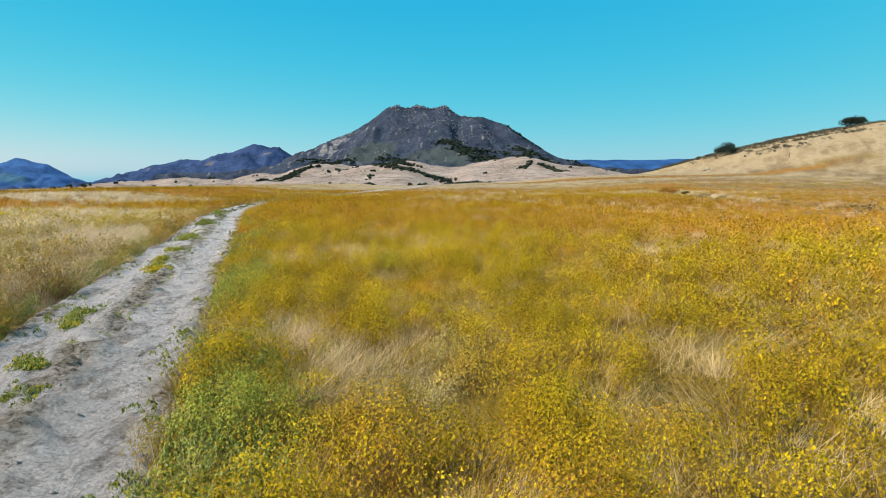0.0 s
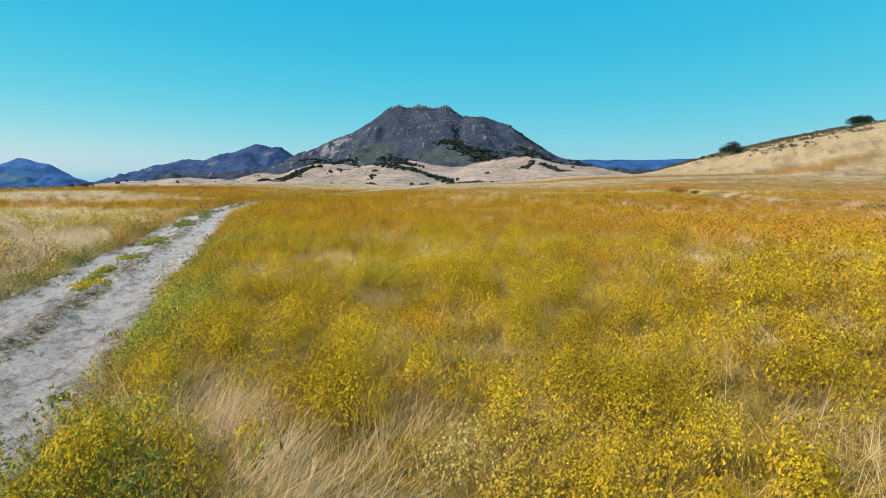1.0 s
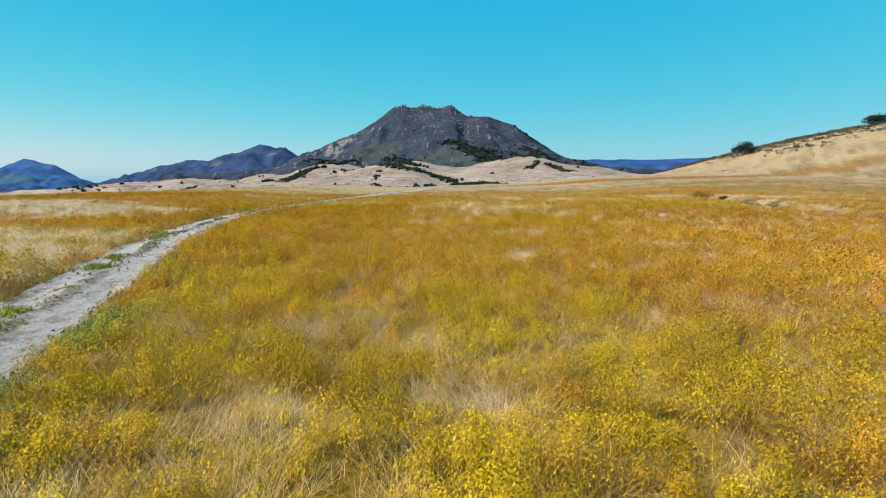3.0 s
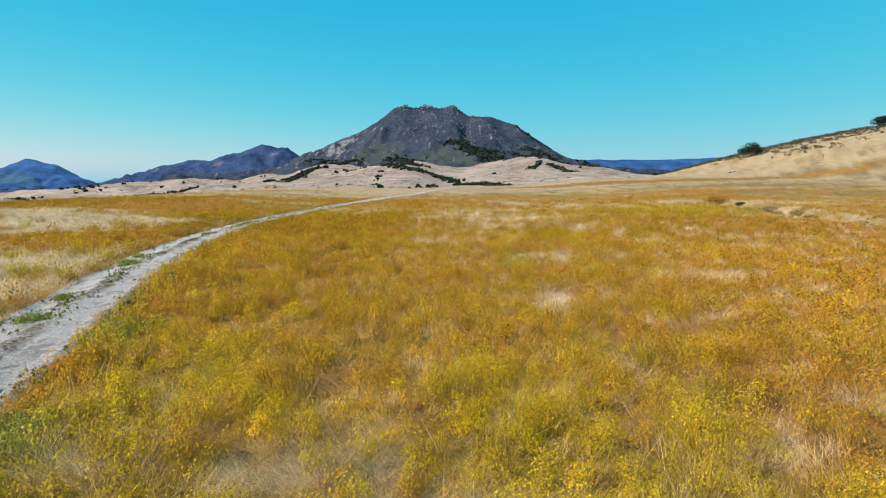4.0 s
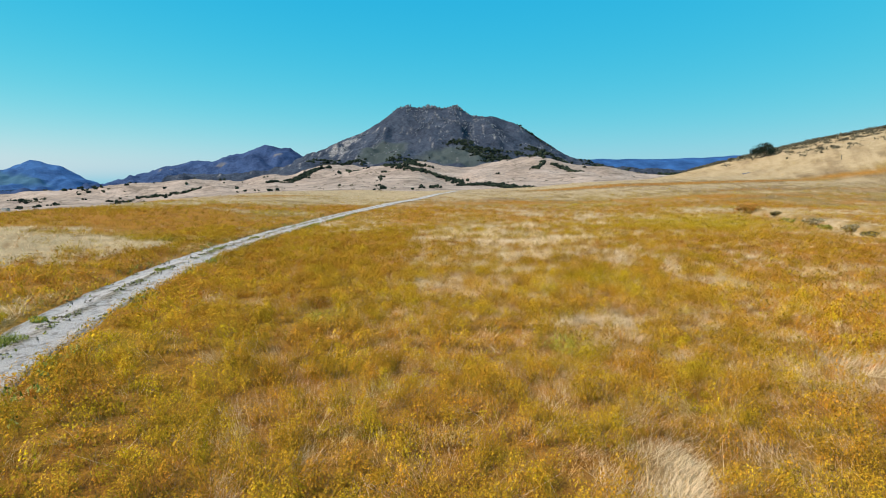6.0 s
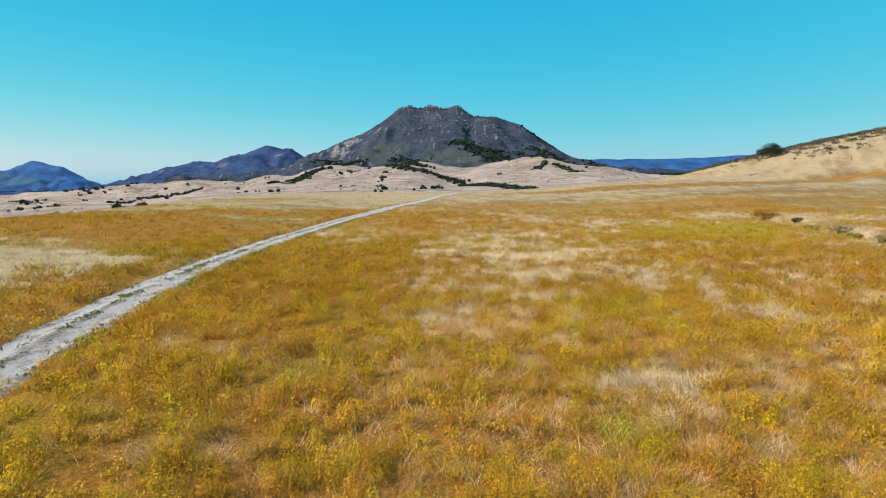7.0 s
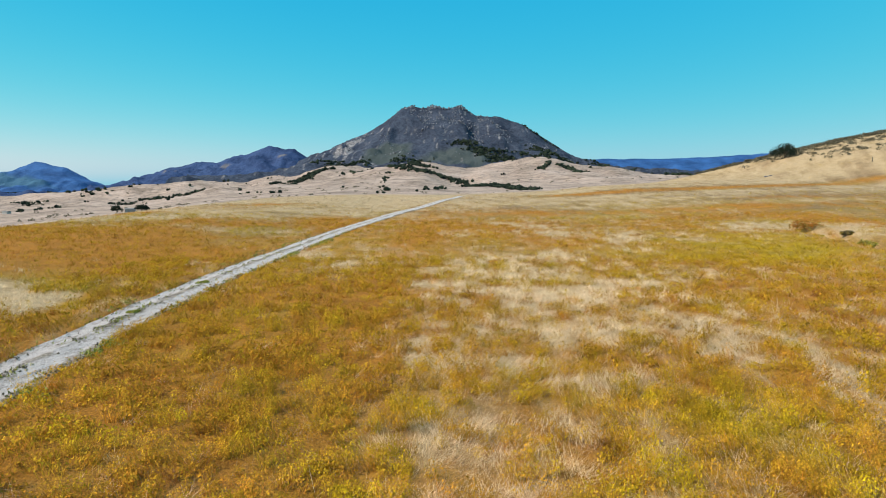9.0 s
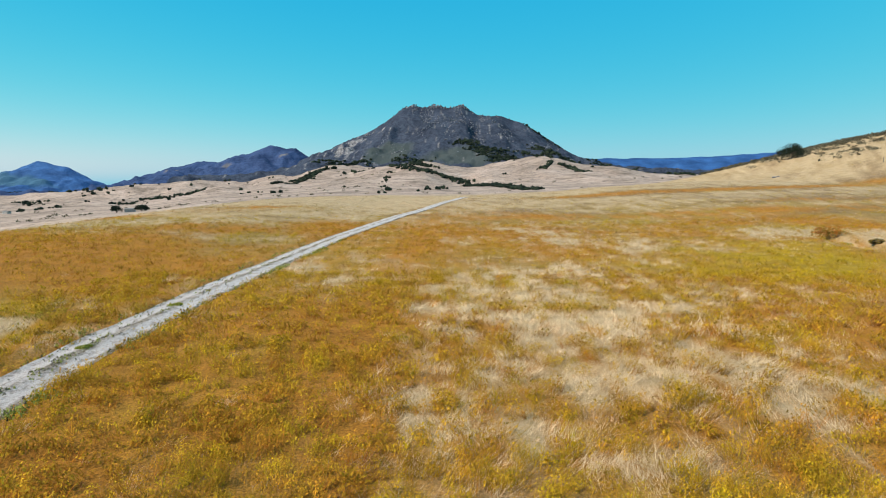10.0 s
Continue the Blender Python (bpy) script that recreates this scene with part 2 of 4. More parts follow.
def far_height(x, y):
    b, d = np.degrees(np.arctan2(x, np.maximum(y, 1.0))), np.hypot(x, y)
    back = y < 1
    bi = np.clip(np.interp(b, FAR_B, np.arange(len(FAR_B))), 0, len(FAR_B) - 1)
    di = np.clip(np.interp(d, FAR_D, np.arange(len(FAR_D))), 0, len(FAR_D) - 1)
    i, j = np.minimum(bi.astype(int), len(FAR_B) - 2), np.minimum(di.astype(int), len(FAR_D) - 2)
    u, v = smooth(0, 1, bi - i), di - j
    z = (FAR_Z[i, j] * (1 - u) + FAR_Z[i + 1, j] * u) * (1 - v) + (FAR_Z[i, j + 1] * (1 - u) + FAR_Z[i + 1, j + 1] * u) * v
    z = z + (-8 - 36 * smooth(-14, -26, b) - z) * smooth(2600, 3400, d)
    hills = smooth(900, 1600, d) * smooth(3400, 2500, d)
    z = z + hills * (26 * fbm(x / 260, y / 330, 5, 3) - 26 * np.abs(fbm(x / 150, y / 420, 4, 8)) + 4)
    z = z + 32 * blob(x, y, -900, 2050, 330, 260)
    return np.where(back, -6.0 * smooth(200, 900, d), z)


GULLY_Y = [40, 60, 75, 88, 104, 112, 120]
GULLY_X = [33, 35.5, 36.3, 38, 40.3, 41.5, 43]


def gully(x, y):
    """Metres to the right of the bed of a shallow gully, and how far it is cut there."""
    return x - np.interp(y, GULLY_Y, GULLY_X), smooth(40, 50, y) * smooth(119, 111, y)


HILL_X = [-20, 20, 60, 85, 118, 135, 151, 182, 216, 330, 600]
HILL_Z = [0, 1.7, 2.9, 4.0, 5.0, 8.9, 14.6, 22.4, 29.4, 40, 52]


def land(x, y):
    """Height of the bare ground."""
    x, y = np.asarray(x, float), np.asarray(y, float)
    d = np.hypot(x, y)
    z = -0.16 + 0.10 * fbm(x / 9, y / 9, 3, 1) + 0.5 * fbm(x / 60, y / 60, 2, 2) * smooth(25, 90, d)
    z = z - 0.7 * blob(x, y, 19, 41, 9, 13)
    side, cut = gully(x, y)
    z = z + cut * (0.30 * np.exp(-((side - 2.6) / 1.6) ** 2) - 1.15 * np.exp(-(side / 1.3) ** 2)) - 1.5 * blob(x, y, 25, 332, 34, 42)
    z = z + 1.5 * smooth(100, 180, y) * smooth(22, 60, x)
    hill = np.interp(x, HILL_X, HILL_Z) * smooth(110, 292, y)
    hill = hill * (1 + 0.05 * fbm(x / 45, y / 45, 3, 5))
    near = z + hill
    edge = -55 - 0.1 * (y - 130)
    near = near - 22 * smooth(0, 150, edge - x) + 0.9 * smooth(-25, -40, x) * smooth(40, 70, y) * smooth(-80, -60, x)
    back_of_hill = smooth(335, 520, y)
    z = near + (far_height(x, y) - near) * np.maximum(smooth(270, 420, d) * smooth(150, 60, x), np.maximum(back_of_hill, smooth(600, 900, d)))
    off = np.abs(road_off(x, y))
    return z - 0.10 * smooth(2.0, 1.3, off) * (y < 268)


# ---- what grows where: weights of mustard yellow, rust and pale straw ----
# patches: x, y, half widths across and along, weight
PALE_NEAR = (
    (1.1, 5.4, 0.4, 1.2, 0.5), (-0.8, 5.6, 0.3, 0.7, 0.6), (-1.3, 6.8, 0.5, 0.9, 0.6), (5.8, 6.9, 0.4, 0.8, 0.5), (-1.2, 10.0, 0.25, 0.4, 0.6),
    (0.4, 10.8, 0.4, 0.6, 0.6), (-2.0, 15.6, 0.5, 0.4, 0.5), (0.2, 15.8, 0.5, 0.5, 0.5), (2.3, 16.9, 0.4, 1.1, 0.5), (-0.6, 18.1, 0.6, 1.0, 0.9),
    (-2.2, 18.9, 1.1, 1.3, 1.0), (7.1, 19.1, 1.3, 2.3, 0.5), (-4.7, 19.8, 0.8, 1.4, 0.8))
PALE_MIDDLE = (
    (6.4, 28.3, 1.2, 1.6, 0.4), (1.9, 29.0, 0.6, 0.8, 1.0), (2.2, 29.8, 1.1, 2.8, 0.6), (3.5, 30.8, 0.8, 1.1, 0.8), (1.8, 32.3, 0.6, 0.8, 0.9),
    (10.9, 35.4, 3.7, 6.5, 0.4), (-6.1, 36.9, 0.5, 0.6, 0.8), (-1.0, 38.9, 0.5, 1.1, 0.6), (-6.8, 39.6, 0.8, 1.2, 0.5), (-3.4, 39.9, 0.9, 0.9, 0.5),
    (4.7, 39.9, 1.4, 2.1, 0.5), (3.4, 40.4, 3.3, 3.7, 0.3), (-2.4, 47.7, 1.3, 3.8, 0.6), (-9.0, 51.7, 0.9, 1.1, 0.5), (2.2, 51.9, 1.3, 1.2, 0.5),
    (11.5, 51.9, 1.9, 4.2, 0.7), (0.3, 53.2, 2.3, 1.5, 0.5))
PALE_FAR = (
    (-22.6, 54.9, 2.1, 1.7, 0.6), (-7.1, 55.4, 1.1, 0.9, 0.7), (8.5, 55.4, 1.4, 1.7, 0.7), (-3.9, 55.7, 1.1, 1.3, 0.8), (-1.0, 57.3, 1.1, 1.6, 0.8),
    (4.3, 57.5, 1.6, 1.6, 0.7), (1.9, 60.7, 2.4, 2.9, 0.9), (9.0, 60.9, 1.4, 2.8, 0.6), (-3.2, 64.8, 1.5, 3.1, 0.4), (11.5, 64.8, 1.7, 1.6, 0.6),
    (9.0, 68.7, 3.3, 4.1, 0.5), (1.7, 69.3, 4.3, 6.2, 0.9), (-0.9, 76.4, 1.1, 3.0, 0.9), (-23.2, 79.4, 2.2, 2.9, 1.1), (3.2, 81.6, 4.5, 3.8, 0.9),
    (-13.0, 82.1, 3.0, 3.9, 0.5), (18.0, 100.8, 3.7, 6.1, 0.7))
PALE_EDGE = (
    (-1.5, 106.2, 1.5, 3.5, 0.8), (39.2, 113.3, 5.6, 9.6, 1.0), (8.5, 116.2, 5.0, 11.7, 0.9), (49, 111, 8, 7, 0.9), (-36, 65, 13, 6, 2.2),
    (-28, 56, 6, 5, 1.2), (-35.4, 75.0, 4.3, 1.6, 1.2), (38, 85, 8, 6, 0.6), (-14, 16, 5, 8, 0.7), (-10, 9, 3, 5, 0.6),
    (-21, 28, 8, 10, 0.8), (-32, 42, 10, 12, 0.9))
RUST_NEAR = (
    (5.7, 11.4, 1.9, 2.2, 0.35), (4.4, 14.1, 1.1, 0.8, 0.5), (1.5, 16.2, 0.5, 0.6, 0.5), (5.2, 19.8, 1.3, 2.6, 0.4), (10.7, 20.6, 3.3, 2.7, 0.4),
    (2.6, 27.5, 2.2, 1.7, 0.4), (10.2, 29.7, 3.0, 3.9, 0.4), (-7.6, 31.3, 1.8, 3.0, 0.3), (16.1, 32.6, 2.8, 7.8, 0.5), (-0.6, 33.1, 3.6, 4.4, 0.35),
    (-3.9, 37.8, 2.6, 1.9, 0.3), (1.1, 38.8, 1.1, 1.4, 0.4), (15.1, 45.9, 4.0, 5.3, 0.5))
RUST_FAR = (
    (-11.4, 51.6, 1.7, 1.4, 0.4), (4.9, 52.0, 0.9, 1.2, 0.4), (-4.5, 54.6, 0.45, 3.5, 0.8), (16.2, 55.7, 3.9, 6.9, 0.4), (23.7, 58.7, 5.3, 4.6, 0.5),
    (-5.7, 65.8, 2.8, 6.4, 0.7), (-3.8, 66.2, 0.5, 4.6, 0.7), (16.1, 68.2, 2.9, 5.7, 0.5), (-30.9, 84.9, 9.6, 7.2, 0.9), (9.0, 98.2, 4.0, 6.0, 0.7),
    (-46.3, 101.0, 11.9, 13.5, 0.6), (-6.6, 112.1, 2.9, 25, 0.9), (51.4, 125.2, 4.8, 10.8, 1.0), (-24.0, 132.3, 5.3, 11.0, 0.8), (41, 106, 4, 3, 1.0))
YELLOW_NEAR = (
    (1.6, 9.7, 1.2, 0.9, 0.4), (-1.2, 14.3, 1.3, 2.0, 0.5), (-3.9, 15.3, 0.7, 0.5, 0.7), (-4.0, 16.8, 0.4, 0.7, 0.4), (0.7, 19.7, 1.8, 2.6, 0.5),
    (-2.0, 24.7, 1.2, 0.7, 0.8), (-4.9, 25.0, 1.4, 0.7, 0.5), (-5.3, 25.0, 0.9, 3.1, 0.6), (-4.0, 35.8, 0.5, 0.7, 0.5), (-11.2, 36.0, 1.6, 5.2, 0.4),
    (2.1, 37.5, 0.8, 1.2, 0.6), (-5.8, 41.0, 0.8, 1.2, 0.5), (5.7, 48.7, 1.9, 2.6, 0.7), (4.9, 48.7, 3.6, 4.2, 0.3))
YELLOW_FAR = (
    (-13.4, 51.7, 2.6, 6.5, 0.2), (-6.2, 53.3, 0.8, 1.4, 0.3), (-10.8, 54.4, 2.0, 2.0, 0.3), (-11.9, 60.7, 3.5, 4.0, 0.4), (12.4, 62.3, 1.6, 2.4, 0.4),
    (-21.3, 64.3, 1.5, 2.6, 0.6), (-27.1, 70.7, 3.8, 2.4, 0.7), (-40, 69.5, 8, 1.5, 0.7), (15.4, 83.3, 4.0, 5.4, 0.5), (25.4, 85.8, 6.0, 8.3, 0.9),
    (30.5, 95.9, 7.3, 12, 0.6), (0.8, 101.6, 3.5, 8.3, 0.4), (56, 120, 14, 6, 0.3))
# where fresh green growth stands among the dry
GREEN_PATCHES = (
    (-1.3, 3.4, 0.45, 0.8, 1.0), (0.1, 4.6, 0.5, 0.7, 0.9), (-3.1, 8.8, 0.3, 2.6, 0.8), (-3.5, 10.3, 0.3, 1.1, 0.8), (-0.8, 12.1, 0.4, 0.4, 0.6),
    (-6.0, 19.3, 0.6, 1.4, 0.7), (3.0, 21.9, 0.6, 0.8, 0.5), (-7.7, 25.9, 0.7, 1.3, 0.5), (1.9, 37.4, 0.6, 0.9, 0.7), (-5.7, 40.7, 0.7, 1.0, 0.6),
    (-23.6, 66.8, 2.1, 2.7, 0.5))

SMEARS = (
    (-33, 120, 9, 5, 0.8), (-46, 178, 14, 10, 0.8), (-62, 142, 9, 5, 0.6), (-24, 135, 4, 8, 0.5), (-70, 190, 12, 9, 0.5), (18, 150, 14, 6, 0.7),
    (60, 150, 22, 6, 0.8), (35, 130, 10, 3, 0.7), (75, 172, 20, 5, 0.5))


def rust_band(x, y):
    """A red-brown belt that crosses the foot of the hill."""
    return np.exp(-((y - 225 - 8 * fbm(x / 34, y / 18, 4, 41)) / (10 - 5 * fbm(x / 12, y / 9, 4, 21))) ** 2) * smooth(5, 40, x) * smooth(175, 130, x)


def cover(x, y):
    """Weights of mustard yellow, rust, pale straw, and of the wild slopes beyond the field."""
    d = np.hypot(x, y)
    n1, n2, n3 = fbm(x / 12, y / 9, 4, 21), fbm(x / 2.4, y / 2.0, 4, 31), fbm(x / 34, y / 18, 4, 41)
    yellow = 0.85 + 0.6 * n1 - 0.30 * smooth(30, 65, y) - 0.35 * smooth(95, 200, y)
    rust = -0.42 + 1.15 * smooth(15, 27, y) + 0.05 * smooth(46, 54, y) - 0.25 * smooth(64, 76, y) + 0.6 * n3 + 0.7 * n2 + 0.12 * smooth(27, 36, y) - 0.45 * smooth(110, 220, y)
    pale = -0.20 + 0.9 * n2 + 0.5 * n1 + 0.22 * smooth(40, 62, y) + 0.85 * smooth(120, 240, y)
    pale = pale - 0.45 * smooth(5.0, 3.0, y) * smooth(-1.5, 0.5, road_off(x, y))
    n4 = fbm(x / 0.8, y / 0.7, 3, 45)
    wide = 0.75 + 1.3 * n2 + 1.6 * n4
    pale = pale + 0.6 * n4 + smooth(44, 54, y) * smooth(98, 84, y) * smooth(-7, -2, x) * smooth(19, 13, x) * (0.10 + 0.9 * n4)
    rust = rust + 0.9 * fbm(x / 9, y / 15, 4, 48) * smooth(85, 115, y) * smooth(190, 150, y)
    for cx, cy, rx, ry, w in PALE_NEAR + PALE_MIDDLE + PALE_FAR + PALE_EDGE:
        pale = pale + w * blob(x, y, cx, cy, rx, ry) * wide
    for cx, cy, rx, ry, w in RUST_NEAR + RUST_FAR:
        k = w * blob(x, y, cx, cy, rx, ry)
        rust, pale = rust + k, pale - 0.5 * k
    for cx, cy, rx, ry, w in YELLOW_NEAR + YELLOW_FAR:
        k = w * blob(x, y, cx, cy, rx, ry)
        yellow, rust, pale = yellow + k, rust - 0.8 * k, pale - 0.6 * k
    pale = pale - 0.35 * smooth(6, 2, road_off(x, y)) * smooth(0.8, 1.4, road_off(x, y)) * smooth(10, 18, y) * smooth(60, 50, y)
    pale = pale - 0.35 * smooth(-4, -7, x) * smooth(42, 50, y) * smooth(84, 72, y)
    left = smooth(-2, -5, road_off(x, y))
    pale = pale - 0.75 * left * smooth(40, 50, y) * (1 - np.minimum(1, blob(x, y, -34, 61, 15, 12) * 1.6))
    bleached = left * smooth(0.30, 0.50, blob(x, y, -36, 63, 15, 9) + 0.5 * n2)
    pale, yellow, rust = pale + 1.2 * bleached, yellow - 0.8 * bleached, rust - 0.9 * bleached
    line = y - 0.42 * np.maximum(-x - 20, 0) + 6 * n1
    pale = pale + left * 1.1 * smooth(94, 102, line)
    rust = rust - 0.5 * left * smooth(96, 104, line)
    for cx, cy, rx, ry, w in SMEARS:
        k = w * blob(x, y, cx, cy, rx, ry) * np.clip(0.9 + 2.2 * n2, 0, 1.6)
        rust, pale = rust + k, pale - 1.2 * k
    dry = smooth(-1.1, -2.2, road_off(x, y)) * smooth(52, 36, y)
    pale, yellow, rust = pale + 0.6 * dry, yellow - 0.5 * dry, rust - 1.1 * dry
    side, cut = gully(x, y)
    bank = cut * np.exp(-((side - 2.0) / 1.7) ** 2)
    pale, yellow, rust = pale + (0.40 + 1.2 * n2) * bank, yellow - 0.2 * bank, rust - 0.4 * bank
    band = rust_band(x, y)
    rust = rust - (0.5 * smooth(112, 150, y) + 0.6 * smooth(165, 215, y)) * smooth(-5, 25, x)
    rust, pale = rust + 2.0 * band, pale - 1.9 * band
    wild = smooth(300, 420, d + 60 * n3 * smooth(60, 0, x) - 0.9 * np.maximum(x, 0))
    return np.clip(yellow, 0, 1), np.clip(rust, 0, 1), np.clip(pale, 0, 1), wild


def green_growth(x, y):
    """Weight of fresh green growth."""
    total = np.zeros(np.shape(x))
    for cx, cy, rx, ry, w in GREEN_PATCHES:
        total = total + w * blob(x, y, cx, cy, rx, ry)
    return np.clip(total, 0, 1)


# ---- mesh helpers ----
def mesh_object(name, verts, faces, materials, slots=None, smooth_faces=False, parent=None):
    """One object from arrays of vertices and of triangles or quads."""
    me = bpy.data.meshes.new(name)
    verts, faces = np.asarray(verts, np.float32), np.asarray(faces, np.int32)
    k = faces.shape[1]
    me.vertices.add(len(verts))
    me.vertices.foreach_set("co", verts.ravel())
    me.loops.add(faces.size)
    me.loops.foreach_set("vertex_index", faces.ravel())
    me.polygons.add(len(faces))
    me.polygons.foreach_set("loop_start", np.arange(0, faces.size, k, dtype=np.int32))
    if slots is not None:
        me.polygons.foreach_set("material_index", np.asarray(slots, np.int32))
    me.polygons.foreach_set("use_smooth", np.full(len(faces), smooth_faces))
    for m in materials:
        me.materials.append(m)
    me.update(calc_edges=True)
    ob = new(name, me)
    ob.parent = parent
    return ob


def weights(ob, *channels):
    a = ob.data.attributes.new("cover", "FLOAT_COLOR", "POINT")
    n = len(ob.data.vertices)
    full = np.ones((n, 4), np.float32)
    full[:, :3] = 0
    full[:, 3] = 0
    for i, c in enumerate(channels):
        full[:, i] = c
    a.data.foreach_set("color", full.ravel())


def tint(ob, colours):
    """A colour of its own for each face."""
    a = ob.data.attributes.new("tint", "FLOAT_COLOR", "FACE")
    full = np.ones((len(colours), 4), np.float32)
    full[:, :3] = np.clip(colours, 0.004, 0.85)
    a.data.foreach_set("color", full.ravel())
    return ob


def grid_faces(rows, cols, closed=False):
    r, c = np.meshgrid(np.arange(rows - 1), np.arange(cols if closed else cols - 1), indexing="ij")
    n = (c + 1) % cols
    return np.stack([r * cols + c, r * cols + n, (r + 1) * cols + n, (r + 1) * cols + c], -1).reshape(-1, 4)


def part(name, bm, material, parent, label=""):
    me = bpy.data.meshes.new(name)
    bm.to_mesh(me)
    bm.free()
    me.materials.append(material)
    ob = new(name, me)
    ob.parent = parent
    return tagged(ob, label)


def empty(name, x, y, z, turn=0.0):
    ob = new(name)
    ob.matrix_world = pose(x, y, z, 0, 0, turn)
    return ob


# ---- the ground: one sheet to the horizon ----
def build_ground():
    inside = np.radians(np.linspace(-48, 48, 321))
    outside = np.radians(np.linspace(48, 312, 67))[1:-1]
    a = np.concatenate([inside, outside])
    r = np.concatenate([[0.002], 0.4 * (4950 / 0.4) ** np.linspace(0, 1, 260)])
    rr, aa = np.meshgrid(r, a, indexing="ij")
    x, y = rr * np.sin(aa), rr * np.cos(aa)
    z = land(x, y)
    verts = np.stack([x, y, z], -1).reshape(-1, 3)
    faces = grid_faces(len(r), len(a), True)[:, ::-1]
    ob = mesh_object("ground", verts, faces, [GROUND], smooth_faces=True)
    weights(ob, *(c.ravel() for c in cover(x, y)))
    return tagged(ob, "open dry grassland rolling away to tan foothills", "ground", kind="structure")


build_ground()


# ---- the dirt track ----
def track_height(off, y):
    n = fbm(off * 1.6, y * 0.8, 4, 51)
    z = -0.15 - 0.05 * np.exp(-((np.abs(off) - 0.78) / 0.28) ** 2) + 0.05 * np.exp(-(off / 0.25) ** 2)
    return z + 0.05 * n * smooth(80, 20, y) + 0.11 * fbm(off * 5, y * 4, 4, 57) * smooth(40, 10, y) * (0.6 + 0.6 * np.exp(-(off / 0.4) ** 2))


def build_track():
    y = np.concatenate([np.arange(-60, 0, 0.5), np.arange(0, 16, 0.07), np.arange(16, 32, 0.15), np.arange(32, 80, 0.4), np.arange(80, 262, 1.2)])
    u = np.linspace(-1, 1, 45)
    yy, uu = np.meshgrid(y, u, indexing="ij")
    wob_l, wob_r = 0.16 * fbm(y / 1.7, y * 0 + 3, 3, 61), 0.25 * fbm(y / 1.7, y * 0 + 9, 3, 62)
    half = HALF_ROAD + np.where(uu < 0, wob_l[:, None], wob_r[:, None]) + 0.1
    off = uu * half
    slope = road_x(yy + 0.5) - road_x(yy - 0.5)
    s = np.sqrt(1 + slope * slope)
    x, y2 = road_x(yy) + off / s, yy - off * slope / s
    base = land(x, y2) + 0.16 + 0.10 * smooth(2.0, 1.3, np.abs(off)) - 0.1
    z = base + track_height(off, yy) + 0.02 + 0.10 * smooth(60, 160, yy) - 0.10 * smooth(0.86, 1.0, np.abs(uu))
    verts = np.stack([x, y2, z + 0.06], -1).reshape(-1, 3)
    ob = mesh_object("road", verts, grid_faces(len(y), len(u))[:, ::-1], [ROAD], smooth_faces=True)
    wander = 0.16 * fbm(yy / 2.3, yy * 0 + 4, 3, 68)
    middle = 1.1 * np.exp(-((off - wander) / 0.20) ** 2) + smooth(0.88, 1.25, np.abs(off + 0.3 * fbm(yy / 1.5, off * 0.5, 3, 69)))
    weights(ob, np.clip(middle * (0.85 + 2.6 * fbm(off * 2.6, yy / 0.7, 4, 66)), 0, 1).ravel())
    return tagged(ob, "pale rutted two-wheel dirt track through the dry grass", "dirt track", kind="structure")


build_track()


# ---- mountains ----
def build_mountain(label, ridge_x, ridge_z, y0, front, back, base, material, step, rough, seed, grass=(), stone=(), power=1.25):
    """A hill with a given crest line, spurs and gullies on its flanks."""
    ridge_x, ridge_z = np.array(ridge_x, float), np.array(ridge_z, float)
    x1 = np.arange(ridge_x[0] - 350, ridge_x[-1] + 350, step)
    y1 = y0 + step * 1.6 * np.arange(-int(front / step / 1.6), int(back / step / 1.6))
    y, x = np.meshgrid(y1, x1, indexing="ij")
    t = np.where(y < y0, (y0 - y) / front, (y - y0) / back)
    warp = 90 * fbm(x / 330, y / 330, 3, seed) * np.minimum(1, t * 3)
    xs = np.concatenate([[ridge_x[0] - 160], ridge_x, [ridge_x[-1] + 300]])
    zs = np.concatenate([[base - 30], ridge_z, [base - 30]])
    crest = np.interp(x + warp, xs, zs)
    fall = np.clip(1 - t, 0, 1) ** power
    spurs = np.abs(fbm(x / 210, y / 330, 4, seed + 5))
    z = base + (crest - base) * np.clip(fall - 0.34 * spurs * np.minimum(1, t * 2.5) * (1 - t), 0, 1)
    z = z + rough * fbm(x / 70, y / 70, 5, seed + 9) * (0.45 + np.minimum(1, t * 4)) - 40 * smooth(0.86, 1.0, t)
    ob = mesh_object("mountain", np.stack([x, y, z], -1).reshape(-1, 3), grid_faces(len(y1), len(x1)), [material], smooth_faces=True)
    g, s = np.zeros(x.shape), np.zeros(x.shape)
    for cx, cy, rx, ry in grass:
        g = np.maximum(g, smooth(0.35, 0.6, blob(x, y, cx, cy, rx, ry) + 0.25 * fbm(x / 90, y / 90, 3, seed + 11)))
    for cx, cy, rx, ry in stone:
        s = np.maximum(s, smooth(0.35, 0.7, blob(x, y, cx, cy, rx, ry) + 1.1 * fbm(x / 14, y / 70, 3, seed + 12)))
    weights(ob, g.ravel(), s.ravel())
    tagged(ob, label, "mountain", kind="structure")

    def height(px, py):
        i = int(np.clip(round((py - y1[0]) / (y1[1] - y1[0])), 0, len(y1) - 1))
        j = int(np.clip(round((px - x1[0]) / step), 0, len(x1) - 1))
        return float(z[i, j])
    return height


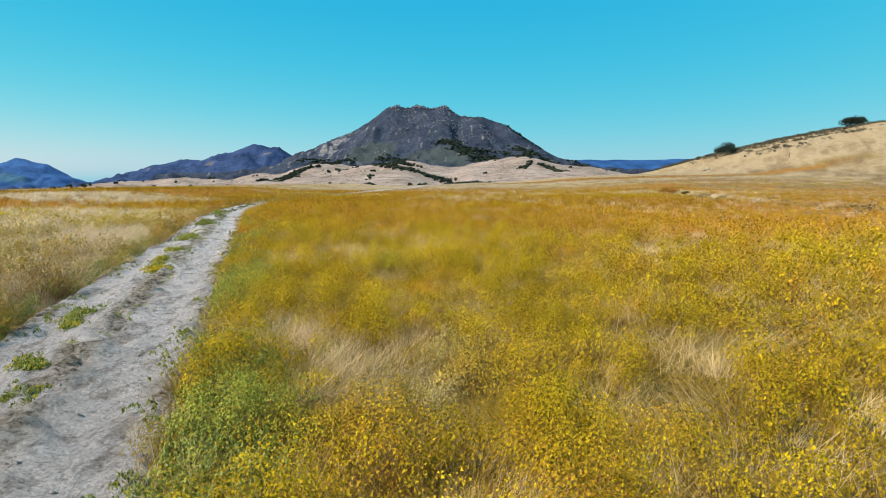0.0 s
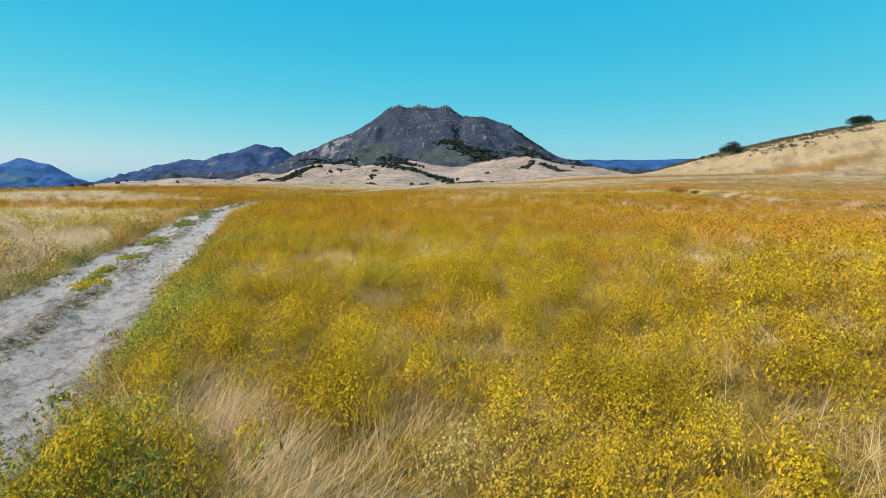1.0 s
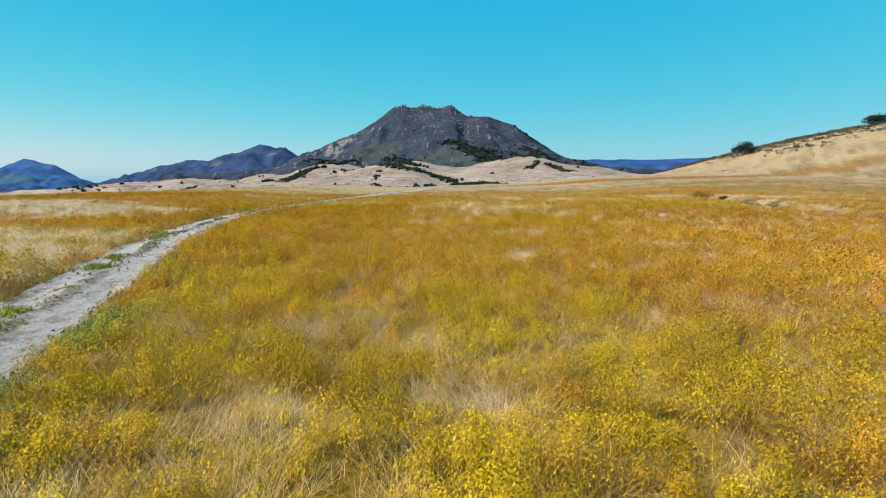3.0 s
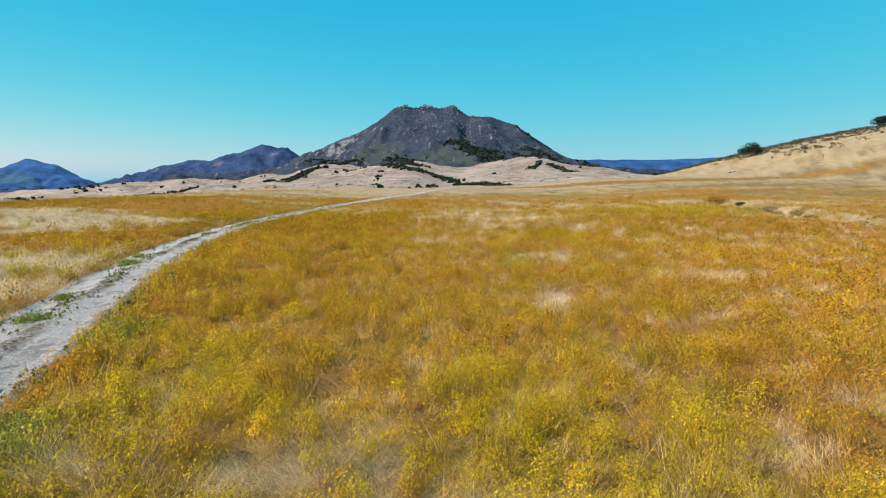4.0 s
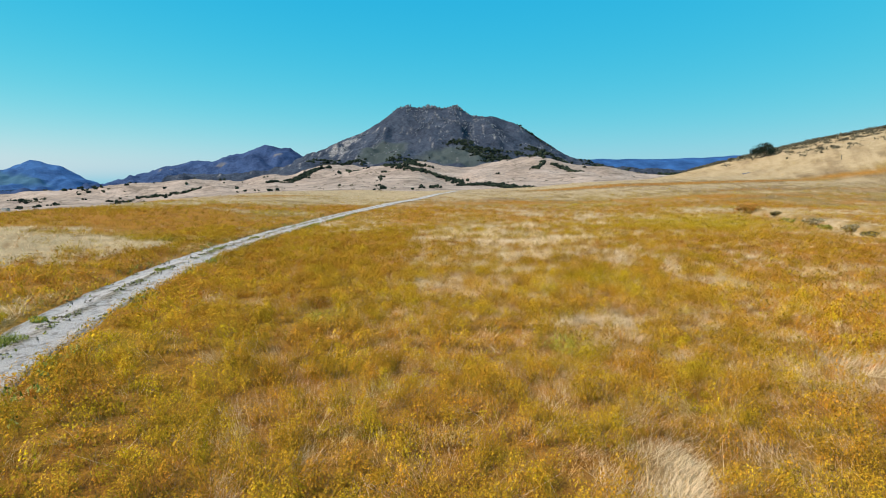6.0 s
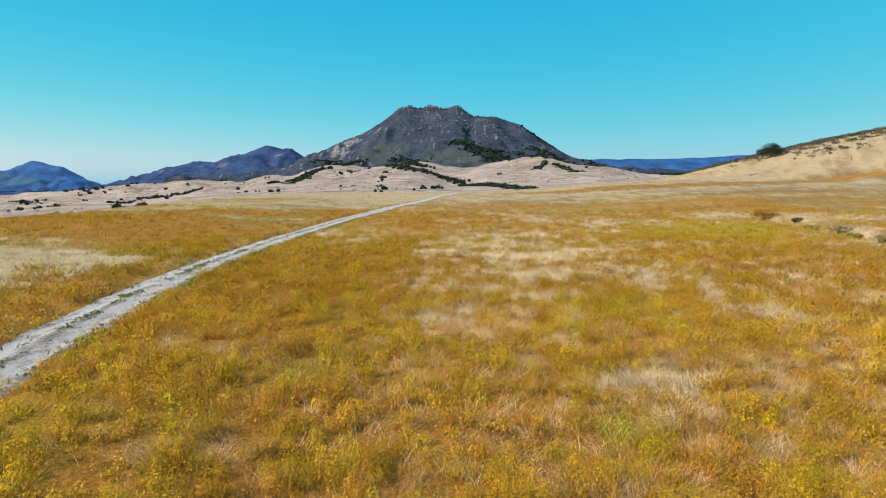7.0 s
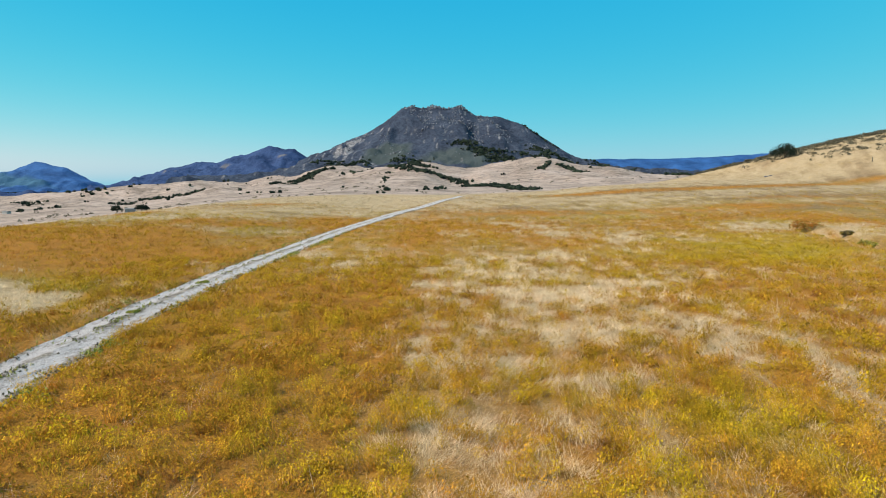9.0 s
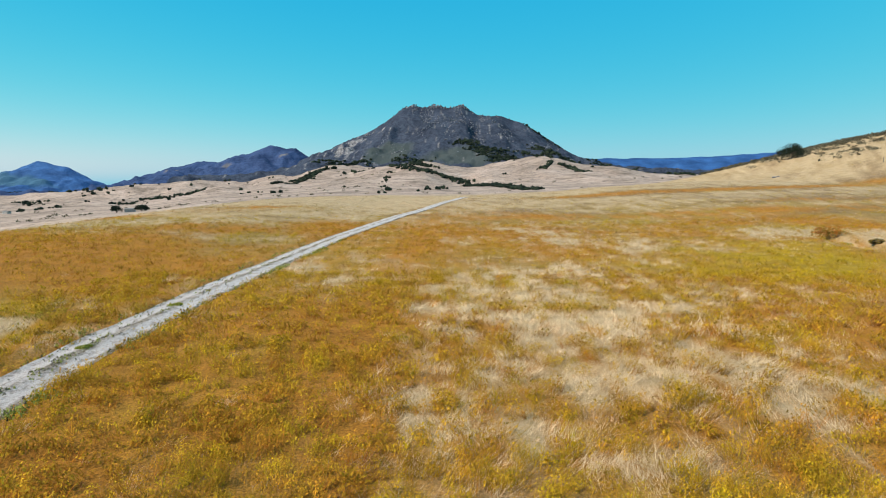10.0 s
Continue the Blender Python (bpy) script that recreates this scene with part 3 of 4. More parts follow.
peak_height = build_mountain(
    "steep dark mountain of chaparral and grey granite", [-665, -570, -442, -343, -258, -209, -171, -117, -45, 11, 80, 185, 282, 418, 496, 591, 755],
    [107, 166, 222, 269, 337, 345, 340, 349, 337, 346, 301, 297, 259, 187, 135, 97, 62], 2850, 760, 500, 30, HAZE_CHAPARRAL, 6.0, 20, 70,
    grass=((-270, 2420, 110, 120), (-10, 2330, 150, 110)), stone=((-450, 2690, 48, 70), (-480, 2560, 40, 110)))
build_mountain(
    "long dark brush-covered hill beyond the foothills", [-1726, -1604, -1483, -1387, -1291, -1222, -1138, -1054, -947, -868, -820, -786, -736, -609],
    [-22, 23, 77, 94, 111, 108, 139, 155, 186, 173, 179, 149, 116, 40], 3100, 620, 450, -40, HAZE_FAR_BRUSH, 8.0, 30, 90,
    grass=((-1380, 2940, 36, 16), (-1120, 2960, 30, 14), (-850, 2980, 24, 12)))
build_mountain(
    "distant peak rising above the valley, its colour blued by haze", [-3560, -3264, -3033, -2920, -2826, -2775, -2735, -2660, -2560, -2430, -2291],
    [-20, 21, 50, 95, 132, 153, 150, 122, 106, 32, -38], 4000, 700, 500, -60, HAZE_BLUE_BRUSH, 11.0, 22, 110, grass=((-2850, 3700, 500, 120),))
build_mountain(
    "low ridge on the far horizon, its colour blued by haze", [500, 862, 1297, 1590, 1817, 2072, 2566, 3117],
    [90, 153, 152, 156, 171, 183, 192, 180], 4200, 700, 500, -40, HAZE_RIDGE_BRUSH, 22.0, 14, 130, power=0.9)


# ---- rocks and woods far off ----
def unit_ball(n_lat, n_lon):
    lat = np.linspace(-np.pi / 2, np.pi / 2, n_lat)
    lon = np.linspace(0, 2 * np.pi, n_lon, endpoint=False)
    la, lo = np.meshgrid(lat, lon, indexing="ij")
    v = np.stack([np.cos(la) * np.cos(lo), np.cos(la) * np.sin(lo), np.sin(la)], -1).reshape(-1, 3)
    return v, grid_faces(n_lat, n_lon, True)


def build_rocks(name, places, label):
    """Rough boulders, each (x, y, z, size)."""
    v0, f0 = unit_ball(5, 7)
    vs, fs = [], []
    for k, (x, y, z, s) in enumerate(places):
        v = v0 * (1 + rng.uniform(-0.3, 0.3, (len(v0), 1))) * s * rng.uniform(0.6, 1.3, 3)
        vs.append(v + (x, y, z))
        fs.append(f0 + k * len(v0))
    ob = mesh_object(name, np.concatenate(vs), np.concatenate(fs), [ROCK])
    return tagged(ob, label, "rocks", kind="stuff")


def leaf_cloud(cx, cy, cz, rx, ry, rz, n, size, g):
    """Triangles with random turns in the shell of an uneven dome."""
    d = g.normal(size=(n, 3))
    d /= np.linalg.norm(d, axis=1, keepdims=True)
    r = g.uniform(0.55, 1.0, (n, 1)) ** 0.5
    c = np.array([cx, cy, cz]) + d * r * (rx, ry, rz)
    e = g.normal(size=(n, 2, 3))
    e /= np.linalg.norm(e, axis=2, keepdims=True)
    s = size * g.uniform(0.6, 1.3, (n, 1))
    return np.stack([c - s * e[:, 0], c + s * e[:, 0], c + s * 1.3 * e[:, 1]], 1)


def soup(name, tris, materials, slots=None, parent=None):
    tris = np.asarray(tris).reshape(-1, 3)
    return mesh_object(name, tris, np.arange(len(tris)).reshape(-1, 3), materials, slots, parent=parent)


rocks = []
for cx, cz_spread, n in ((-209, 14, 26), (-117, 20, 44), (11, 16, 44), (60, 30, 16), (-60, 40, 16)):
    for _ in range(n):
        x, y = cx + rng.normal(0, cz_spread), 2846 + rng.normal(0, 10)
        rocks.append((x, y, peak_height(x, y) + rng.uniform(-2, 6) * math.exp(-((x - cx) / cz_spread) ** 2), rng.uniform(2, 5.5)))
for _ in range(5200):
    x, y = rng.uniform(-330, 420), 2850 - abs(rng.normal(0, 200))
    if fbm(x / 50, y / 90, 4, 77) + 0.16 * blob(x, y, -60, 2690, 120, 90) + 0.2 * blob(x, y, 180, 2690, 110, 90) > 0.17:
        rocks.append((x, y, peak_height(x, y) + 0.3, 0.9 + 2.6 * rng.uniform() ** 2))
for _ in range(90):
    x, y = -470 + rng.normal(0, 50), 2720 + rng.normal(0, 70)
    rocks.append((x, y, peak_height(x, y), rng.uniform(2, 5)))
build_rocks("mountain_rocks", rocks, "grey granite crags and boulders on the mountain")

# oak woods: each stretch runs between two points, with a spread and a count
MOUNTAIN_WOODS = (
    (-558, 2420, -406, 2275, 16, 70), (-247, 2321, -106, 2310, 16, 70), (-24, 2455, 43, 2445, 8, 60), (43, 2445, 111, 2358, 20, 150), (115, 2358, 170, 2290, 26, 150),
    (-233, 2233, -84, 1668, 12, 110), (-500, 2339, -369, 2317, 12, 80), (-468, 2394, -323, 2288, 12, 60), (137, 2368, 200, 2290, 20, 120), (230, 2400, 350, 2443, 18, 120),
    (296, 2549, 358, 2502, 16, 80), (358, 2502, 450, 2350, 18, 150), (290, 2846, 430, 2790, 10, 40), (560, 2660, 620, 1750, 14, 190))
FOOTHILL_WOODS = (
    (-458, 1713, -371, 1830, 9, 60), (-175, 1690, -83, 1500, 11, 60), (-97, 1537, -23, 1454, 8, 80), (-5, 1496, 63, 1119, 9, 170), (63, 1119, 92, 838, 7, 90),
    (196, 1537, 250, 1749, 6, 24), (269, 1722, 300, 1480, 7, 46), (-420, 1401, -402, 1575, 7, 36))
GULLY_WOODS = (
    (-402, 1575, -400, 1880, 10, 60), (-316, 1623, -257, 1834, 10, 12), (-57, 742, -14, 968, 8, 8), (-80, 600, -193, 1686, 4, 16), (-313, 990, -237, 813, 3, 5),
    (200, 2000, 600, 1500, 120, 14))
VALLEY_WOODS = (
    (-619, 1104, -634, 1226, 8, 22), (-637, 1240, -577, 1261, 6, 26), (-611, 1347, -529, 1274, 7, 34), (-1040, 2500, -830, 2130, 14, 90), (-2450, 3330, -1950, 3200, 45, 150),
    (-1300, 2000, -1000, 1750, 30, 30), (-1090, 1524, -818, 1216, 14, 30), (-665, 928, -638, 998, 6, 12), (-1480, 2560, -1040, 2500, 25, 120), (-1000, 1900, -700, 2000, 80, 14),
    (-700, 1100, -200, 1000, 120, 9))



def crowns(centres, radii, n_lat=4, n_lon=6):
    """Lumpy rounded crowns, one for each centre."""
    v0, f0 = unit_ball(n_lat, n_lon)
    n = len(centres)
    v = v0[None] * (1 + rng.uniform(-0.28, 0.28, (n, len(v0), 1))) * radii[:, None, :] + centres[:, None, :]
    f = f0[None] + (np.arange(n) * len(v0))[:, None, None]
    return v.reshape(-1, 3), f.reshape(-1, 4)


trees, crown_at, crown_size = [], [], []
for x0, y0, x1, y1, spread, count in MOUNTAIN_WOODS + FOOTHILL_WOODS + GULLY_WOODS + VALLEY_WOODS:
    for _ in range(count):
        k = rng.uniform()
        x, y = x0 + (x1 - x0) * k + rng.normal(0, spread), y0 + (y1 - y0) * k + rng.normal(0, spread)
        g = max(float(land(x, y)), peak_height(x, y) if -680 < x < 800 and y > 2100 else -99.0)
        s = rng.uniform(3.4, 7.6) * (0.62 + 0.38 * float(smooth(1000, 2000, y)))
        trees.append(leaf_cloud(x, y, g + s * 0.45, s, s, s * 0.75, 6, s * 0.26, rng))
        for _ in range(2):
            crown_at.append((x + rng.normal(0, 0.42) * s, y + rng.normal(0, 0.42) * s, g + s * rng.uniform(0.2, 0.6)))
            crown_size.append(np.array((1.0, 1.0, 0.8)) * s * rng.uniform(0.5, 0.85))
trees = np.concatenate(trees).reshape(-1, 3)
cv, cf = crowns(np.array(crown_at), np.array(crown_size))
cf = np.concatenate([cf[:, [0, 1, 2]], cf[:, [0, 2, 3]]])
woods = mesh_object("oak_woods", np.concatenate([cv, trees]), np.concatenate([cf, len(cv) + np.arange(len(trees)).reshape(-1, 3)]), [OAK_LEAF])
tagged(woods, "dark evergreen oak woods along the foothill gullies", "woods", kind="stuff")


scrub = []
for _ in range(700):
    d, b = rng.uniform(480, 2300), rng.uniform(-0.62, 0.36)
    x, y = d * math.sin(b), d * math.cos(b)
    if fbm(x / 120, y / 120, 3, 95) < 0.0:
        continue
    s = rng.uniform(0.9, 2.4) * (0.5 + d / 2000)
    scrub.append(leaf_cloud(x, y, float(land(x, y)) + s * 0.3, s * 1.3, s * 1.2, s * 0.6, 16, s * 0.5, rng))
tagged(soup("foothill_scrub", np.concatenate(scrub), [SCRUB_LEAF]), "scattered grey-brown scrub on the tan foothills", "scrub", kind="stuff")


# ---- single trees, scrub and small things on the slopes ----
def limb(bm, a, b, ra, rb, sides=7):
    a, b = Vector(a), Vector(b)
    q = (b - a).to_track_quat("Z", "Y")
    rings = []
    for p, r in ((a, ra), (a.lerp(b, 0.5) + Vector((0.1 * ra, -0.2 * ra, 0)), (ra + rb) / 2), (b, rb)):
        rings.append([bm.verts.new(p + q @ Vector((r * math.cos(k * 2 * math.pi / sides), r * math.sin(k * 2 * math.pi / sides), 0))) for k in range(sides)])
    for lo, hi in zip(rings, rings[1:]):
        for k in range(sides):
            bm.faces.new((lo[k], lo[(k + 1) % sides], hi[(k + 1) % sides], hi[k]))
    bm.faces.new(rings[-1])


def build_oak(x, y, wide, tall, seed, label, leaves=6600, leaf=0.019):
    g = np.random.default_rng(seed)
    tree = empty("oak_tree", x, y, float(land(x, y)))
    bm = bmesh.new()
    limb(bm, (0, 0, -0.3), (0.15, 0, tall * 0.3), tall * 0.06, tall * 0.045)
    ends = []
    for k in range(7):
        a = k * 0.9 + g.uniform(0, 0.5)
        e = (math.cos(a) * wide * 0.3, math.sin(a) * wide * 0.3, tall * g.uniform(0.5, 0.72))
        limb(bm, (0.15, 0, tall * 0.26), e, tall * 0.03, tall * 0.012, 6)
        ends.append(e)
    part("trunk", bm, BARK, tree, "short dark trunk with spreading limbs")
    clumps = []
    n = 60
    for k in range(n):
        a, r = g.uniform(0, 2 * math.pi), wide * 0.5 * math.sqrt(g.uniform(0, 1))
        h = tall * (0.16 + 0.68 * math.sqrt(max(0, 1 - (r / (wide * 0.52)) ** 2)) * g.uniform(0.35, 1))
        s = wide * g.uniform(0.08, 0.14)
        clumps.append(leaf_cloud(r * math.cos(a), r * math.sin(a), h, s * 1.3, s * 1.3, s * 1.05, leaves // n, wide * leaf, g))
    tagged(soup("crown", np.concatenate(clumps), [OAK_LEAF], parent=tree), "dense dark green crown")
    return tagged(tree, label, "oak tree")


build_oak(153, 330, 11.0, 7.2, 11, "broad dark evergreen oak alone on the dry ridge")
build_oak(216, 324, 12.5, 5.2, 12, "low dark oak on the crest of the dry hill")
build_oak(139, 340, 4.5, 2.6, 16, "small dark oak bush behind the ridge", 700)
build_oak(-323, 600, 9.0, 8.0, 13, "dark round oak standing in the valley pasture", 1500, 0.05)
build_oak(-310, 620, 12.0, 7.0, 14, "broad dark oak beside a shed in the valley", 1500, 0.05)


def scrub_mesh(seed):
    g = np.random.default_rng(seed)
    c = [leaf_cloud(g.normal(0, 0.45), g.normal(0, 0.35), g.uniform(0.25, 0.7), 0.6, 0.55, 0.4, 34, 0.17, g) for _ in range(6)]
    ob = soup("scrub_bush", np.concatenate(c), [SCRUB_LEAF])
    return tagged(ob, "low grey-brown scrub bush on the dry hillside", "bush", "scrub on the hillside")


moulds = [scrub_mesh(101 + k) for k in range(4)]
placed = 0
while placed < 295:
    if placed % 5 < 3:
        x = rng.uniform(143, 250)
        y = float(np.interp(x, [138, 147, 153, 165, 177, 200, 250], [412, 398, 380, 375, 369, 364, 352])) - 30 * rng.uniform()
        s = rng.uniform(0.6, 1.4)
    else:
        x, y = rng.uniform(150, 320), 350 - 75 * rng.uniform() ** 1.5
        if fbm(x / 14, y / 9, 3, 91) < 0.0:
            continue
        s = rng.uniform(0.35, 1.2)
    m = pose(x, y, float(land(x, y)) - 0.1, 0, 0, rng.uniform(0, 360)) @ Matrix.Diagonal((s * 1.3, s * 1.3, s, 1))
    if placed < 4:
        moulds[placed].matrix_world = m
    else:
        o = copy_thing(moulds[placed % 4], pose(0, 0, 0))
        o.matrix_world = m
    placed += 1


low = []
for _ in range(900):
    x = 142 + 80 * rng.uniform() ** 1.3
    y = float(np.interp(x, [138, 147, 153, 165, 177, 200, 230], [415, 402, 384, 378, 372, 367, 362])) - 58 * rng.uniform() ** 1.2 * float(smooth(138, 150, x))
    if fbm(x / 5, y / 4, 3, 94) < -0.12:
        continue
    s = rng.uniform(0.5, 1.3)
    low.append(leaf_cloud(x, y, float(land(x, y)) + s * 0.35, s * 1.3, s * 1.2, s * 0.6, 14, s * 0.45, rng))
for _ in range(1800):
    x, y = rng.uniform(146, 330), 352 - 84 * rng.uniform() ** 1.6
    if fbm(x / 10, y / 6, 3, 92) < 0.02:
        continue
    s = rng.uniform(0.35, 0.85)
    low.append(leaf_cloud(x, y, float(land(x, y)) + s * 0.35, s * 1.3, s * 1.2, s * 0.6, 14, s * 0.45, rng))
tagged(soup("hillside_scrub", np.concatenate(low), [SCRUB_LEAF]), "low grey-brown brush dotted over the dry hill", "scrub", kind="stuff")


# brush in the hollow at the foot of the field, and a strip of dark low growth
def build_mound(x, y, wide, tall, material, seed, label):
    g = np.random.default_rng(seed)
    c = []
    for _ in range(26):
        px, py = g.normal(0, wide * 0.4), g.normal(0, wide * 0.28)
        c.append(leaf_cloud(px, py, tall * g.uniform(0.25, 0.8) * math.exp(-(px / wide) ** 2), wide * 0.25, wide * 0.22, tall * 0.35, 60, 0.10, g))
    ob = soup("low_bush", np.concatenate(c), [material, STEM], g.choice([0, 1], sum(len(k) for k in c)))
    ob.matrix_world = pose(x, y, float(land(x, y)))
    return tagged(ob, label, "bush")


build_mound(42.8, 112.0, 2.4, 1.2, RUST, 401, "low rusty-brown bush on the edge of a hollow")
build_mound(40.8, 107.0, 1.5, 0.6, GREEN, 402, "green brush in the bed of a shallow gully")
build_mound(41.6, 102.5, 0.9, 0.45, SCRUB_LEAF, 403, "grey-brown brush on the bank of a gully")
build_mound(39.8, 96.0, 1.6, 0.7, GREEN, 404, "green brush along the bank of a gully")
build_mound(39.6, 90.0, 1.3, 0.6, BANK_STRAW, 405, "bleached straw tuft on the gully bank")
build_mound(38.6, 86.5, 1.3, 0.55, GREEN, 406, "green brush along the bank of a gully")
build_mound(38.4, 82.0, 1.2, 0.6, BANK_STRAW, 407, "bleached straw tuft on the gully bank")
build_mound(37.6, 78.0, 1.0, 0.5, SCRUB_LEAF, 408, "grey-brown brush on the bank of a gully")
strip = []
for k in range(150):
    f = rng.uniform()
    y = 70 - 26 * f
    x = float(np.interp(y, GULLY_Y, GULLY_X)) + rng.normal(0.3, 0.7)
    s = rng.uniform(0.18, 0.42)
    strip.append(leaf_cloud(x, y, float(land(x, y)) + s * 0.5, s * 1.5, s * 1.2, s * 0.7, 40, s * 0.22, rng))
tagged(soup("dark_brush", np.concatenate(strip), [DARK_BRUSH]), "strip of dark low brush across the golden field", "brush", kind="stuff")


def build_post(x, y):
    post = empty("fence_post", x, y, float(land(x, y)))
    bm = bmesh.new()
    limb(bm, (0, 0, -0.3), (0.04, 0, 1.7), 0.13, 0.11, 8)
    part("pole", bm, POST_WOOD, post)
    return tagged(post, "weathered wooden post standing alone in dry grass", "post")


build_post(144.5, 255)


def build_boulder(x, y, size, seed):
    g = np.random.default_rng(seed)
    v, f = unit_ball(9, 14)
    v = v * (1 + 0.22 * g.uniform(-1, 1, (len(v), 1))) * (size * 1.6, size, size * 0.6) + (x, y, float(land(x, y)) + size * 0.2)
    return tagged(mesh_object("boulder", v, f, [ROCK]), "pale grey boulder lying in the straw-coloured grass", "boulder")


build_boulder(122.6, 284.5, 0.6, 5)
build_boulder(124.4, 285, 0.4, 6)


def build_house(x, y, wide, deep, tall, turn, label):
    house = empty("farm_shed", x, y, float(land(x, y)), turn)
    bm = bmesh.new()
    bmesh.ops.create_cube(bm, size=1, matrix=Matrix.Translation((0, 0, tall * 0.35)) @ Matrix.Diagonal((wide, deep, tall * 0.7 + 0.6, 1)))
    part("wall", bm, WALL_PAINT, house)
    bm = bmesh.new()
    w, d, lo, hi = wide * 0.54, deep * 0.56, tall * 0.7 + 0.3, tall + 0.3
    a = [bm.verts.new(p) for p in ((-w, -d, lo), (w, -d, lo), (w, 0, hi), (-w, 0, hi), (w, d, lo), (-w, d, lo))]
    for q in ((0, 1, 2, 3), (3, 2, 4, 5), (0, 3, 5), (1, 4, 2), (0, 5, 4, 1)):
        bm.faces.new([a[k] for k in q])
    part("roof", bm, ROOF_METAL, house, "grey metal roof")
    return tagged(house, label, "shed")


build_house(-322, 622, 9, 7, 4, 20, "grey-roofed farm shed between two oaks")
build_house(-655, 900, 9, 6, 4, -15, "pale farm shed on the valley floor")


# ---- plants of the field ----
def nearness(x, y):
    """About how near the walk comes to a spot of the field while it is in view."""
    return np.maximum(np.interp(y, [0, 10, 20, 27, 50, 60, 100, 230, 330], [3.6, 4.5, 6.5, 9, 14, 22, 62, 192, 292]), 1.7 * np.abs(x + 0.6))


def places(lo, hi, per_m2, g):
    """Random places of the field ahead whose nearness lies in that range."""
    y1 = float(np.interp(hi, [3.6, 4.5, 6.5, 9, 14, 22, 62, 192, 292], [0.8, 10, 20, 27, 50, 60, 100, 230, 330]))
    half = min(hi / 1.7 + 0.6, 0.78 * (y1 + 2) + 2.5)
    n = int(per_m2 * 2 * half * (y1 - 0.8))
    x, y = g.uniform(-half, half, n), g.uniform(0.8, y1, n)
    d = nearness(x, y)
    keep = (d >= lo) & (d < hi) & (np.abs(x) < 0.78 * (y + 2) + 2.5)
    return x[keep], y[keep]


def blades(x, y, z, lean, tall, wide, g, way=None):
    """Thin upright triangles, leaning at random or about one way."""
    n = len(x)
    a, b = g.uniform(0, 2 * np.pi, n), g.uniform(0, 2 * np.pi, n)
    if way is not None:
        b = way + g.normal(0, 0.8, n)
    base = np.stack([x, y, z], 1)
    side = np.stack([np.cos(a), np.sin(a), np.zeros(n)], 1) * (wide * 0.5)[:, None]
    tip = base + np.stack([np.cos(b) * lean, np.sin(b) * lean, tall], 1)
    return np.stack([base - side, base + side, tip], 1), tip


def petals(c, size, g, tilt=0.6, out=0.0):
    """Small triangles that face about upwards, or outwards."""
    n = len(c)
    a = g.uniform(0, 2 * np.pi, n)
    corners = []
    nx, ny = g.normal(0, tilt, (2, n)) + out
    for k in range(3):
        u, v = np.cos(a + k * 2.094) * size, np.sin(a + k * 2.094) * size
        corners.append(c + np.stack([u, v, -(nx * u + ny * v)], 1))
    return np.stack(corners, 1)


def off_track(x, y, margin=0.0):
    off = road_off(x, y)
    edge = HALF_ROAD - 0.06 + margin + 0.30 * fbm(y / 1.1, x * 0 + np.sign(off) * 5, 4, 63)
    return np.abs(off) > edge


def left_rim(x, y):
    """The bank of denser growth along the far rim of the track."""
    return np.exp(-((road_off(x, y) + 1.6) / 0.35) ** 2)


def dome(x, y, z, wide, tall, per, g):
    """Points over the top of round bushy plants, per plant, and how they slope outwards."""
    k = [np.repeat(v, per) for v in (x, y, z, wide, tall)]
    n = len(k[0])
    a, d = g.uniform(0, 2 * np.pi, n), np.sqrt(g.uniform(0, 1, n)) * g.uniform(0.85, 1.15, n)
    h = k[4] * np.clip(1.0 - 0.55 * d * d + g.normal(0, 0.12, n), 0.15, 1.3)
    out = np.stack([np.cos(a), np.sin(a)]) * d * 1.1
    return np.stack([k[0] + np.cos(a) * d * k[3], k[1] + np.sin(a) * d * k[3], k[2] + h], 1), out


# colours of what grows: reflectance of petals, seed heads, stems and straw
YELLOW_C, AMBER_C, RUST_C = np.array((0.50, 0.345, 0.010)), np.array((0.53, 0.270, 0.024)), np.array((0.42, 0.140, 0.022))
OLIVE_C, BROWN_C, STRAW_C = np.array((0.29, 0.188, 0.018)), np.array((0.23, 0.125, 0.060)), np.array((0.74, 0.565, 0.365))
GREEN_C, GREY_GREEN_C = np.array((0.26, 0.305, 0.050)), np.array((0.36, 0.36, 0.18))


def blend(a, b, k):
    k = np.asarray(k)[:, None]
    return a * (1 - k) + b * k


